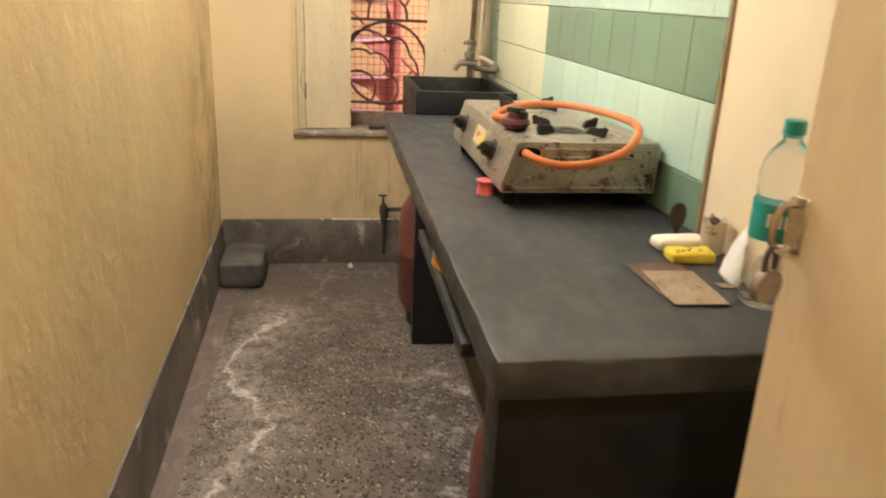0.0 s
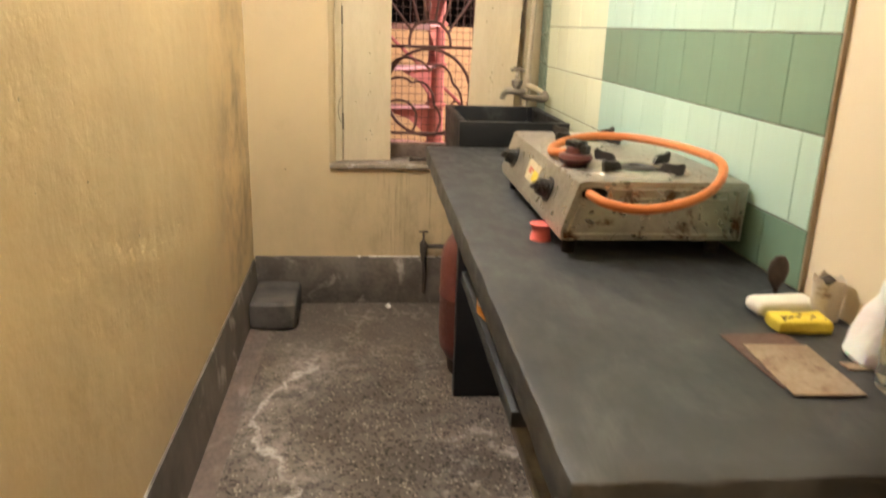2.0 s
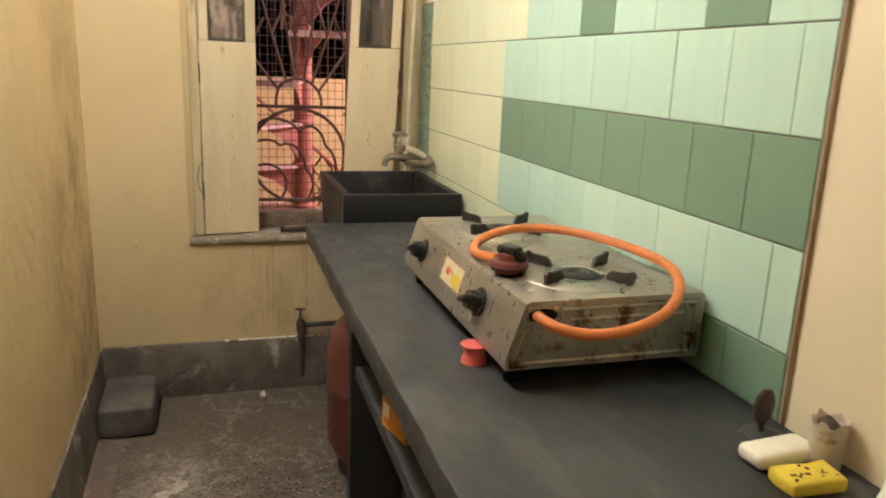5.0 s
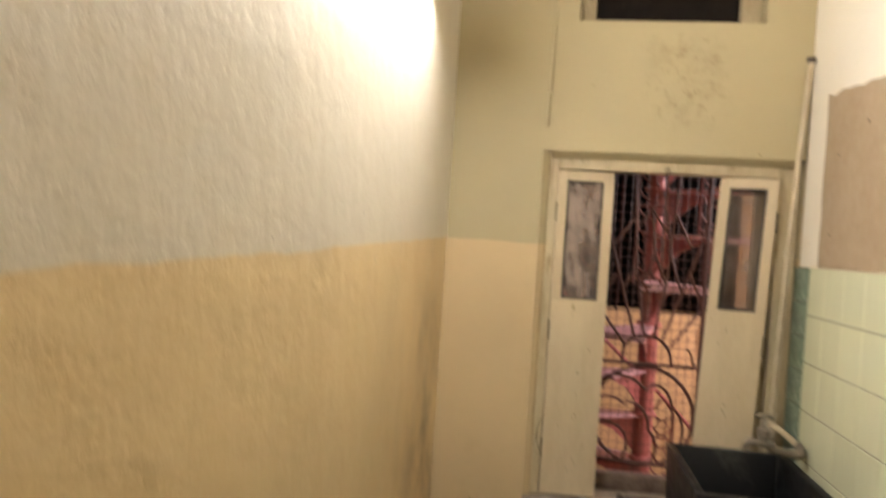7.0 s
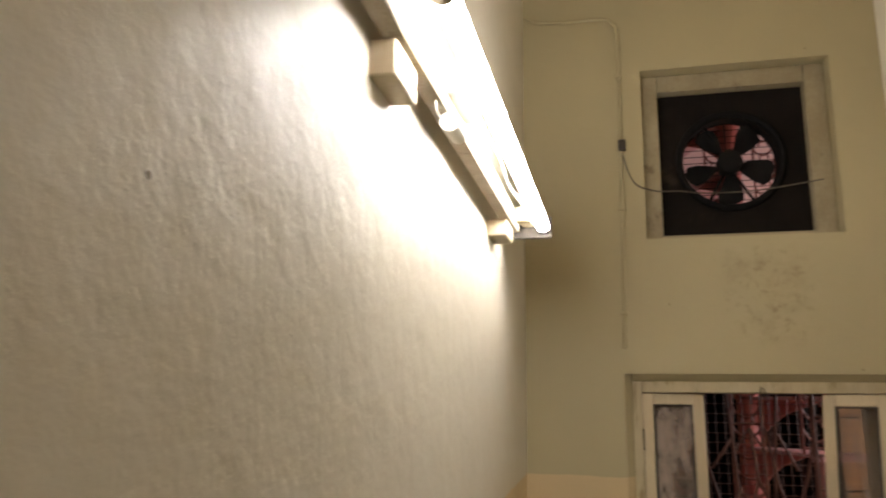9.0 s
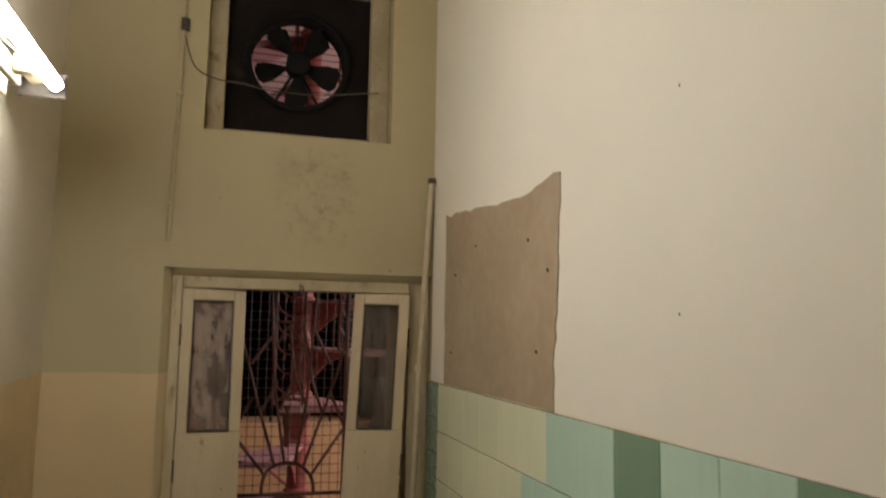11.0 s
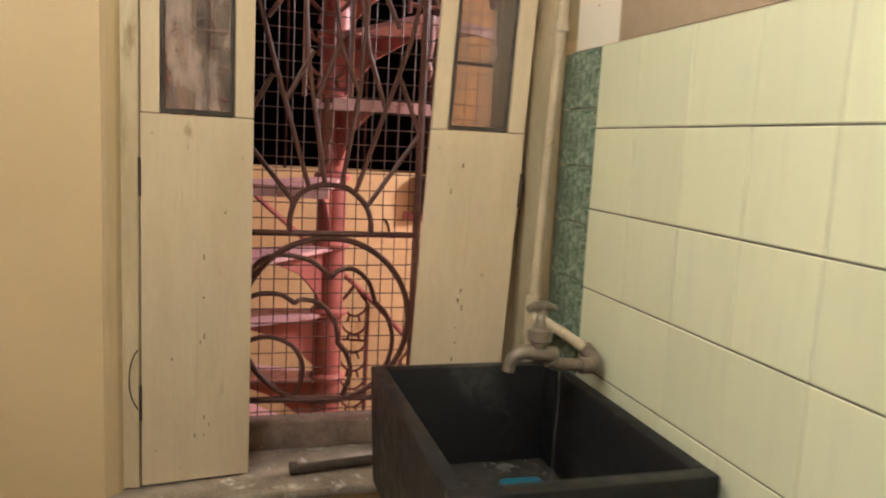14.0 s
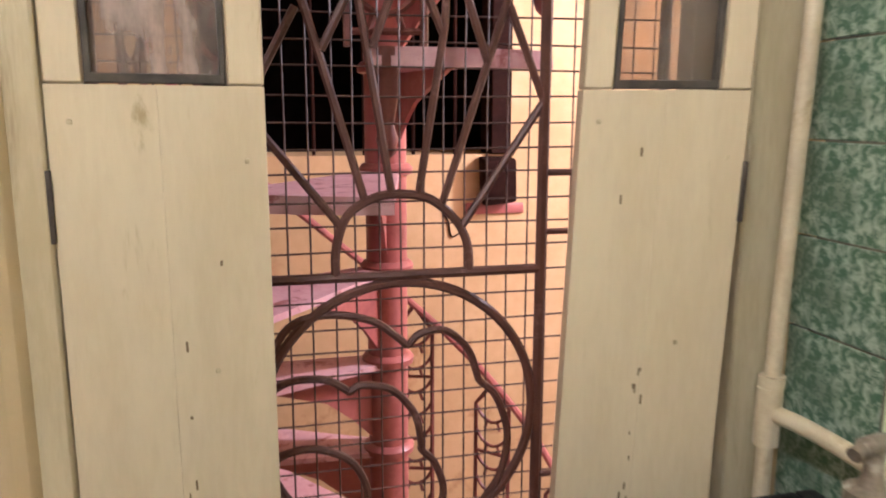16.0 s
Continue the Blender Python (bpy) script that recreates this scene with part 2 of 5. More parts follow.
# a dried tide line winds along the wall side, with bloom spread about it
fx, fy = n.axis("X"), n.axis("Y")
wob = n.math("MULTIPLY", n.math("SUBTRACT", n.noise(7, 5, 0.65), 0.5), 0.24)
tide = n.math("ADD", n.math("MULTIPLY", n.math("SINE", n.math("ADD", n.math("MULTIPLY", fy, 7.6), 2.2)), 0.075), n.math("ADD", 0.225, wob))
gap = n.math("ABSOLUTE", n.math("SUBTRACT", fx, tide))
inside = n.math("MULTIPLY", n.ramp(fy, 2.62, 2.40), n.ramp(fy, 0.6, 1.0))
patchy = n.ramp(n.noise(4.2, 4, at=n.place((1, 1, 1), (2, 8, 1))), 0.34, 0.52, 0.25, 1.0)
line = n.math("MULTIPLY", n.ramp(gap, 0.016, 0.001), n.math("MULTIPLY", inside, patchy))
line = n.math("MULTIPLY", line, n.ramp(n.noise(34, 6, 0.75), 0.30, 0.58))
bloom = n.math("MULTIPLY", n.ramp(gap, 0.20, 0.01, 0, 0.58), n.math("MULTIPLY", inside, n.ramp(n.noise(19, 6, 0.75), 0.36, 0.66)))
far_line = n.math("MULTIPLY", n.ramp(n.math("ABSOLUTE", n.math("SUBTRACT", n.noise(2.6, 5, 0.6, at=n.place((1, 1, 1), (0.4, 0.1, 0))), 0.5)), 0.018, 0.004), n.math("MULTIPLY", n.ramp(fy, 2.15, 2.35), n.ramp(n.noise(28, 6, 0.75), 0.38, 0.62, 0, 0.6)))
counter_side = n.math("MULTIPLY", n.math("MULTIPLY", n.ramp(fx, 0.62, 0.78), n.ramp(fy, 2.1, 1.75)), n.ramp(n.noise(11, 7, 0.75), 0.50, 0.66, 0, 0.8))
# bare worn cement at the far end, where the chips no longer show
worn = n.math("MULTIPLY", n.ramp(n.math("ADD", fy, n.math("MULTIPLY", n.noise(3, 4), 0.4)), 2.35, 2.75, 0, 0.72), n.ramp(n.noise(12, 6, 0.7), 0.25, 0.6, 0.6, 1.0))
base = n.mix(worn, base, (0.118, 0.094, 0.073))
base = n.mix(bloom, base, (0.42, 0.36, 0.31))
for mask, k in ((line, 0.75), (far_line, 0.35), (counter_side, 0.7)):
    base = n.mix(n.math("MULTIPLY", mask, k), base, (0.62, 0.56, 0.50))
n.bump(n.noise(120, 4), 0.15, 0.001)
TERRAZZO = n.done(base, n.ramp(n.noise(6, 5), 0.3, 0.7, 0.5, 0.7))

DUSTY_STONE = surface("dusty_stone", (0.050, 0.046, 0.042), (0.125, 0.110, 0.096), 9, 0.6, bump=0.4, grain=60, stain=(0.17, 0.16, 0.145), stain_scale=7)
CEMENT = surface("grey_cement", (0.085, 0.070, 0.056), (0.185, 0.158, 0.130), 6, 0.6, bump=0.6, grain=50, stain=(0.42, 0.38, 0.33), stain_scale=7, stain_at=(0.55, 0.70))
BORDER = surface("pinkish_cement", (0.165, 0.115, 0.092), (0.105, 0.080, 0.066), 7, 0.6, bump=0.4, grain=60, stain=(0.33, 0.28, 0.25), stain_scale=9, stain_at=(0.50, 0.80), stretch=(1.4, 0.8, 1))
SLATE = surface("slate_worktop", (0.028, 0.029, 0.030), (0.052, 0.053, 0.053), 3.4, 0.5, gloss=0.35, bump=0.12, grain=60, stain=(0.12, 0.12, 0.116), stain_scale=9.0, stain_at=(0.46, 0.95), stretch=(1.1, 0.55, 1), depth=0.0008)
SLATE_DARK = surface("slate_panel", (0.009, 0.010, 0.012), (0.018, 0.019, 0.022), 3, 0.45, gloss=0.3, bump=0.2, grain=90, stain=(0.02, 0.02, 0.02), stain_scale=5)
BLACK_STONE = surface("black_stone", (0.0135, 0.0135, 0.0145), (0.0185, 0.0185, 0.0195), 3, 0.45, gloss=0.25, bump=0.08, grain=70, stain=(0.05, 0.05, 0.048), stain_scale=9, stain_at=(0.56, 0.76), depth=0.0004)
WET_SLATE = surface("wet_slate", (0.085, 0.078, 0.068), (0.055, 0.05, 0.045), 9, 0.2, bump=0.3, grain=40, stain=(0.26, 0.25, 0.22), stain_scale=12, stain_at=(0.56, 0.72))
PLASTER_PATCH = surface("bare_plaster", (0.39, 0.30, 0.20), (0.34, 0.255, 0.165), 3, 0.85, bump=0.3, grain=60, stain=(0.27, 0.195, 0.12), stain_scale=4, stain_at=(0.6, 0.75))
GROUT = surface("dark_grout", (0.16, 0.145, 0.11), (0.09, 0.08, 0.06), 30, 0.85)


def glaze(name, a, rough=0.13):
    n = Nodes(name, rough)
    c = n.mix(n.chance(), a, tuple(v * 0.93 for v in a))
    move = n.tree.nodes.new("ShaderNodeVectorMath")
    move.operation = "MULTIPLY_ADD"
    n.feed(move.inputs[0], n.chance())
    move.inputs[1].default_value = (37.0, 53.0, 71.0)
    n.feed(move.inputs[2], n.where)
    n.where = move.outputs[0]
    streak = n.noise(6, 4, at=n.place((1, 9, 0.8)))
    c = n.mix(n.ramp(streak, 0.42, 0.75, 0, 0.35), c, tuple(v * 0.86 for v in a))
    n.bump(n.noise(9, 3), 0.08, 0.002)
    return n.done(c, n.ramp(n.noise(5, 2), 0.3, 0.7, rough - 0.02, rough + 0.05))


TILE_CREAM = glaze("cream_glaze", (0.76, 0.78, 0.55))
TILE_MINT = glaze("mint_glaze", (0.52, 0.70, 0.575))
TILE_GREEN = glaze("green_glaze", (0.19, 0.295, 0.205))
n = Nodes("green_marble", 0.35)
v = n.noise(75, 6, 0.75, twist=0.6)
c = n.mix(n.ramp(v, 0.42, 0.60), (0.05, 0.12, 0.07), (0.34, 0.40, 0.32))
MARBLE = n.done(n.mix(n.ramp(n.noise(9, 4), 0.5, 0.7, 0, 0.6), c, (0.06, 0.10, 0.06)))

WOOD_PAINT = surface("cream_wood_paint", (0.64, 0.535, 0.365), (0.575, 0.47, 0.31), 5, 0.45, bump=0.2, grain=60, stain=(0.36, 0.27, 0.14), stain_scale=8, stain_at=(0.62, 0.76), stretch=(3, 3, 0.6))
FRAME_PAINT = surface("worn_frame_paint", (0.56, 0.475, 0.31), (0.46, 0.375, 0.23), 6, 0.5, bump=0.25, grain=60, stain=(0.27, 0.195, 0.10), stain_scale=6, stain_at=(0.55, 0.72), stretch=(3, 3, 0.6))
DOOR_PAINT = surface("door_paint", (0.80, 0.66, 0.465), (0.74, 0.60, 0.41), 4, 0.5, bump=0.15, grain=50, stain=(0.5, 0.37, 0.22), stain_scale=4, stretch=(3, 3, 0.4))
CHIPPED = surface("bare_old_wood", (0.20, 0.135, 0.07), (0.12, 0.08, 0.045), 40, 0.8)
GREASY_FLEX = surface("greasy_flex", (0.13, 0.105, 0.075), (0.085, 0.07, 0.05), 30, 0.6)
PUTTY = surface("black_putty", (0.035, 0.028, 0.022), (0.085, 0.07, 0.055), 30, 0.7)
DUSTY_STEEL = surface("dusty_batten_paint", (0.52, 0.46, 0.36), (0.40, 0.33, 0.24), 18, 0.6, stain=(0.22, 0.15, 0.09), stain_scale=22)
TAN_PAINT = surface("grimy_tan_paint", (0.40, 0.335, 0.215), (0.32, 0.26, 0.16), 8, 0.7, stain=(0.2, 0.15, 0.09), stain_scale=9)
CHALKY = surface("chipped_white_sill", (0.30, 0.25, 0.19), (0.17, 0.135, 0.10), 14, 0.8, bump=0.6, grain=50, stain=(0.60, 0.55, 0.48), stain_scale=13, stain_at=(0.55, 0.64))
OLD_SILL = surface("weathered_sill", (0.20, 0.145, 0.11), (0.10, 0.07, 0.055), 10, 0.85, bump=0.7, grain=50, stain=(0.40, 0.34, 0.29), stain_scale=15, stain_at=(0.60, 0.70))
IRON = surface("brown_iron", (0.075, 0.028, 0.021), (0.115, 0.046, 0.035), 25, 0.5, bump=0.3, grain=150, stain=(0.17, 0.085, 0.07), stain_scale=30)
WIRE = surface("rusty_wire", (0.10, 0.05, 0.035), (0.06, 0.03, 0.022), 40, 0.55)
RED_PAINT = surface("red_oxide_paint", (0.42, 0.135, 0.115), (0.34, 0.10, 0.085), 7, 0.42, bump=0.35, grain=60, stain=(0.24, 0.07, 0.055), stain_scale=8, stain_at=(0.55, 0.7))
# the stair's red oxide, paled to pink for lamplight on the treads
LIT_TREAD_PAINT = surface("lit_red_tread", (0.66, 0.40, 0.41), (0.58, 0.31, 0.32), 10, 0.5, bump=0.6, grain=50, stain=(0.33, 0.11, 0.10), stain_scale=18, stain_at=(0.56, 0.66))
OCHRE = surface("ochre_wall", (0.62, 0.435, 0.22), (0.53, 0.36, 0.17), 3, 0.8, bump=0.5, grain=40, stain=(0.36, 0.19, 0.07), stain_scale=4, stain_at=(0.6, 0.75))
PINK_WALL = surface("pale_pink_wall", (0.80, 0.62, 0.57), (0.72, 0.54, 0.49), 3, 0.8, bump=0.4, grain=40, stain=(0.5, 0.25, 0.2))
DARK_WOOD = surface("dark_red_wood", (0.028, 0.011, 0.008), (0.018, 0.008, 0.006), 8, 0.9, gloss=0.05)
SOOT_BOARD = surface("sooty_board", (0.007, 0.005, 0.004), (0.013, 0.009, 0.007), 9, 0.8, gloss=0.15, bump=0.4, grain=60, stain=(0.026, 0.019, 0.014), stain_scale=7, stain_at=(0.6, 0.75))
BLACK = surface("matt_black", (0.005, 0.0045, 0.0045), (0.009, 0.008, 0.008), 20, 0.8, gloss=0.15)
GROUND = surface("yard_ground", (0.13, 0.11, 0.09), (0.18, 0.15, 0.12), 2, 0.9, bump=0.6, grain=30)
STEEL = surface("stove_steel", (0.42, 0.39, 0.325), (0.32, 0.29, 0.235), 6, 0.34, metal=0.65, bump=0.08, grain=60, stain=(0.30, 0.235, 0.16), stain_scale=6, stain_at=(0.62, 0.95))
STEEL_SIDE = surface("rusted_stove_side", (0.42, 0.395, 0.33), (0.30, 0.28, 0.23), 8, 0.33, metal=0.75, bump=0.2, grain=50, stain=(0.10, 0.045, 0.02), stain_scale=15, stain_at=(0.52, 0.62))
CHROME = surface("worn_chrome", (0.62, 0.60, 0.56), (0.5, 0.47, 0.42), 20, 0.18, metal=1.0, bump=0.05)
CAST = surface("cast_iron", (0.022, 0.019, 0.017), (0.045, 0.036, 0.03), 25, 0.5, metal=0.3, bump=0.4, grain=120)
BAKELITE = surface("black_bakelite", (0.012, 0.012, 0.012), (0.022, 0.021, 0.02), 30, 0.3, bump=0.1)
RUBBER = surface("orange_rubber", (0.62, 0.20, 0.055), (0.54, 0.165, 0.045), 10, 0.5, bump=0.15, grain=100, stain=(0.40, 0.13, 0.045), stain_scale=14)
MAROON = surface("maroon_plastic", (0.13, 0.03, 0.028), (0.09, 0.022, 0.02), 25, 0.4, stain=(0.05, 0.02, 0.018), stain_scale=20)
PINK_PLASTIC = surface("pink_plastic", (0.80, 0.16, 0.15), (0.70, 0.13, 0.125), 15, 0.4, bump=0.1)
GAS_RED = surface("gas_bottle_red", (0.135, 0.036, 0.028), (0.10, 0.03, 0.025), 8, 0.45, bump=0.3, grain=70, stain=(0.09, 0.035, 0.025), stain_scale=7, stain_at=(0.56, 0.7))
ORANGE_BOX = surface("orange_card", (0.62, 0.26, 0.035), (0.55, 0.215, 0.03), 10, 0.5)
TEAL = surface("teal_plastic", (0.015, 0.28, 0.235), (0.012, 0.235, 0.20), 12, 0.4)
GREEN_PLASTIC = surface("green_plastic", (0.02, 0.13, 0.10), (0.016, 0.105, 0.085), 12, 0.4)
WHITE = surface("white_paint", (0.80, 0.77, 0.70), (0.74, 0.70, 0.62), 12, 0.5)
SOAP = surface("soap", (0.82, 0.78, 0.66), (0.77, 0.72, 0.59), 14, 0.4)
SPONGE = surface("yellow_sponge", (0.72, 0.56, 0.06), (0.62, 0.46, 0.04), 30, 0.9, bump=0.9, grain=220)
TIN = surface("dull_tin", (0.64, 0.56, 0.45), (0.54, 0.46, 0.36), 20, 0.45, metal=0.35, stain=(0.2, 0.12, 0.07), stain_scale=24)
RUST_PLATE = surface("rusty_plate", (0.125, 0.062, 0.042), (0.085, 0.045, 0.034), 14, 0.65, bump=0.3)
WORN_PLATE = surface("worn_plate", (0.40, 0.31, 0.22), (0.30, 0.215, 0.145), 16, 0.5, metal=0.4, bump=0.2, stain=(0.19, 0.11, 0.07), stain_scale=14, stain_at=(0.5, 0.68))
CHAR = surface("charred_wood", (0.062, 0.036, 0.025), (0.04, 0.025, 0.019), 20, 0.6, bump=0.3)
BALUSTER_RED = surface("dark_red_casting", (0.21, 0.062, 0.045), (0.15, 0.045, 0.034), 20, 0.5)
GALVANISED = surface("old_tap_metal", (0.29, 0.245, 0.195), (0.17, 0.14, 0.105), 24, 0.5, metal=0.35, bump=0.4, grain=100, stain=(0.50, 0.45, 0.37), stain_scale=22)
PIPE_PAINT = surface("painted_pipe", (0.58, 0.50, 0.35), (0.46, 0.38, 0.26), 14, 0.45, stain=(0.36, 0.27, 0.16), stain_scale=16)
DARK_PIPE = surface("rusty_pipe", (0.075, 0.055, 0.04), (0.045, 0.033, 0.025), 22, 0.7, bump=0.4)
BLUE_PLASTIC = surface("blue_plastic", (0.02, 0.22, 0.36), (0.016, 0.18, 0.30), 14, 0.4)
LABEL_YELLOW = surface("yellow_label", (0.72, 0.55, 0.04), (0.66, 0.48, 0.035), 14, 0.4)
LABEL_FADED = surface("faded_label", (0.66, 0.55, 0.36), (0.52, 0.42, 0.25), 40, 0.5, stain=(0.70, 0.60, 0.20), stain_scale=30)
LABEL_RED = surface("red_label_print", (0.60, 0.06, 0.03), (0.55, 0.05, 0.03), 14, 0.4)



def old_glass(name, dust, lo, hi):
    """Window glass under a film of dust that has run and been wiped in places."""
    n = Nodes(name, 0.12)
    film = n.math("ADD", n.math("MULTIPLY", n.noise(8, 5, 0.6, at=n.place((2.2, 1, 0.6))), 0.8), n.math("MULTIPLY", n.noise(30, 4, 0.6), 0.2))
    film = n.ramp(film, 0.36, 0.64, lo, hi)
    n.feed(n.shader.inputs["Transmission Weight"], n.math("SUBTRACT", 1.0, film))
    n.shader.inputs["IOR"].default_value = 1.2
    return n.done(dust, n.ramp(film, 0.05, 0.5, 0.01, 0.12))


GLASS_DUSTY = old_glass("dusty_glass", (0.54, 0.44, 0.37), 0.08, 0.58)
GLASS_SMOKY = old_glass("smoky_glass", (0.33, 0.28, 0.24), 0.06, 0.40)
n = Nodes("clear_plastic", 0.08)
n.shader.inputs["Transmission Weight"].default_value = 0.95
n.shader.inputs["IOR"].default_value = 1.3
CLEAR = n.done((0.93, 0.93, 0.90))
n = Nodes("white_polythene", 0.35)
n.shader.inputs["Subsurface Weight"].default_value = 0.2
n.bump(n.noise(28, 4, twist=0.8), 0.5, 0.006)
POLYTHENE = n.done(n.mix(n.ramp(n.noise(12, 4), 0.35, 0.7), (0.90, 0.89, 0.87), (0.82, 0.80, 0.77)))
n = Nodes("lit_tube", 0.4)
n.feed(n.shader.inputs["Emission Color"], TUBE_COLOUR)
n.shader.inputs["Emission Strength"].default_value = TUBE_STRENGTH
LIT_TUBE = n.done((0.9, 0.9, 0.88))

# ---- the room ----
W, WALL_X, BACK = 1.213, 1.221, 3.0
CEIL = 3.32
FRONT = -0.42


def left_x(y):
    """The left wall stands a little askew to the others."""
    return 0.014 * (BACK - y)


whole("floor", box(-0.2, 1.4, -2.6, 3.0, -0.12, 0.0), TERRAZZO, "grey-brown terrazzo floor with dark chips and white salt bloom", "floor", "structure")
whole("floor_border", prism([(left_x(2.99), 2.988), (left_x(FRONT), FRONT), (0.108, FRONT), (0.104, 2.988)], 0.0, 0.003), BORDER, "smooth pinkish cement strip along the wall's foot", "floor", "structure")
whole("ceiling", box(-0.2, 1.4, FRONT - 0.12, 3.2, CEIL, CEIL + 0.1), CEILING_PAINT, "cream distempered ceiling", "ceiling", "structure")
whole("wall_left", prism([(0.0, BACK), (-0.14, BACK), (-0.14, FRONT), (left_x(FRONT), FRONT)], 0.0, CEIL), LEFT_PAINT, "lumpy plaster wall, ochre cream below and off-white above", "wall", "structure")

bm = bmesh.new()
for x0, x1, z0, z1 in ((-0.14, 0.332, 0.0, CEIL), (0.332, 1.194, 0.0, 0.607), (1.194, 1.36, 0.0, 0.607), (1.2225, 1.36, 0.607, 1.876), (1.194, 1.36, 1.876, CEIL), (0.332, 1.194, 1.876, 2.34), (0.332, 0.428, 2.34, 2.97), (1.060, 1.194, 2.34, 2.97), (0.332, 1.194, 2.97, CEIL)):
    box(x0, x1, BACK, BACK + 0.2, z0, z1, bm=bm)
whole("wall_window_side", bm, WINDOW_WALL_PAINT, "cream plastered wall with grime streaks and mould specks", "wall", "structure")
wall_right = whole("wall_right", box(WALL_X, 1.36, FRONT, BACK, 0.0, CEIL), RIGHT_PAINT, "warm white plastered wall above the tiling", "wall", "structure")

bm = bmesh.new()
for x0, x1, z0, z1 in ((-0.14, 0.28, 0.0, CEIL), (1.20, 1.36, 0.0, CEIL), (0.28, 1.20, 2.1, CEIL)):
    box(x0, x1, FRONT - 0.12, FRONT, z0, z1, bm=bm)
whole("wall_door_side", bm, HALL_PAINT, "cream wall round the kitchen doorway", "wall", "structure")
bm = bmesh.new()
for b in ((-0.2, -0.14, -2.6, FRONT - 0.12), (1.36, 1.42, -2.6, FRONT - 0.12), (-0.2, 1.42, -2.66, -2.6)):
    box(*b, 0.0, 2.95, bm=bm)
whole("wall_hall", bm, HALL_PAINT, "plain cream walls of the passage", "wall", "structure")
whole("ceiling_hall", box(-0.2, 1.42, -2.66, FRONT - 0.12, 2.95, 3.05), CEILING_PAINT, "plain passage ceiling", "ceiling", "structure")

# cement skirting
bm = bmesh.new()
d = 0.007
prism([(0.0, 2.985), (left_x(FRONT), FRONT), (left_x(FRONT) + d, FRONT), (d, 2.985)], 0.003, 0.205, bm)
for v in bm.verts:
    if v.co.z < 0.1 and v.co.x > left_x(v.co.y) + 0.003:
        v.co.x += 0.012
whole("baseboard", bm, CEMENT, "grey cement skirting with a coved foot", "skirting", "structure")
bm = box(0.008, 1.19, 2.984, 3.0, 0.0, 0.217, 0.003)
whole("baseboard_window_side", bm, CEMENT, "stained grey cement skirting with white salt", "skirting", "structure")
bm = bmesh.new()
for i in range(60):
    x = 0.66 + random.gauss(0.0, 0.10)
    s = random.uniform(0.002, 0.008)
    box(x - s, x + s, 2.982, 2.992, 0.2155, 0.2185 + s * 0.2, 0.0006, 1, bm)
whole("salt_crust", roughen(bm, 0.0015, 60), WHITE, "crumbled white crust along the skirting's top", "crust", "stuff")

# bare plaster where a cupboard hung
outline = []
corners = [(2.822, 1.5175), (1.962, 1.5175), (1.957, 1.62), (1.935, 1.80), (1.925, 2.03), (2.15, 2.012), (2.45, 2.035), (2.822, 2.062)]
for (y0, z0), (y1, z1) in zip(corners, corners[1:] + corners[:1]):
    for k in range(7):
        t = k / 7
        w = 0.0 if z0 == z1 == 1.5175 else 0.006
        outline.append((y0 + (y1 - y0) * t + random.uniform(-w, w), z0 + (z1 - z0) * t + random.uniform(-w, w)))
bm = bmesh.new()
a = [bm.verts.new((WALL_X - 0.003, y, z)) for y, z in outline]
b = [bm.verts.new((WALL_X + 0.004, y, z)) for y, z in outline]
bm.faces.new(a)
for i in range(len(a)):
    j = (i + 1) % len(a)
    bm.faces.new((a[i], a[j], b[j], b[i]))
patch = whole("bare_plaster_patch", bm, PLASTER_PATCH, "square patch of bare brown plaster left unpainted", "wall patch", "structure", soft=False)
bm = bmesh.new()
for y, z in ((2.70, 1.86), (2.50, 1.93), (2.05, 1.64), (2.10, 1.90), (1.985, 1.82), (2.74, 1.62)):
    sweep([(WALL_X - 0.0025, y, z), (WALL_X - 0.005, y, z), (WALL_X - 0.007, y, z)], [0.0042, 0.004, 0.001], 8, bm=bm)
part("nail_hole", bm, DARK_PIPE, patch)

# ---- window ----
window = thing("window_1", (0.763, 3.05, 0.62), "cream painted wooden window with glazed shutters and iron grille", "window", kind="structure")
bm = bmesh.new()
box(0.334, 0.389, 3.035, 3.10, 0.63, 1.874, 0.003, 1, bm)
part("window_frame", bm, FRAME_PAINT, window, "worn cream jamb")
part("window_frame", box(1.148, 1.2205, 3.045, 3.10, 0.63, 1.874, 0.003, 1), FRAME_PAINT, window, "worn brownish jamb")
# added strip, keeps the yard's light out of the leaning shutter's gap
part("gap_filler", box(1.080, 1.1475, 3.066, 3.10, 0.63, 1.814, 0.002, 1), FRAME_PAINT, window, "filler strip added to close the gap beside the shutter")
bm = box(0.3895, 1.1475, 3.035, 3.10, 1.815, 1.874, 0.003, 1)
head = part("window_frame", bm, FRAME_PAINT, window, "cream head rail")
part("hook", sweep(smooth_line([(0.768, 3.034, 1.835), (0.766, 3.022, 1.832), (0.764, 3.02, 1.815), (0.770, 3.022, 1.803), (0.776, 3.02, 1.815), (0.774, 3.022, 1.832)], 4), 0.0022, 6), DARK_PIPE, head, "rusty staple")
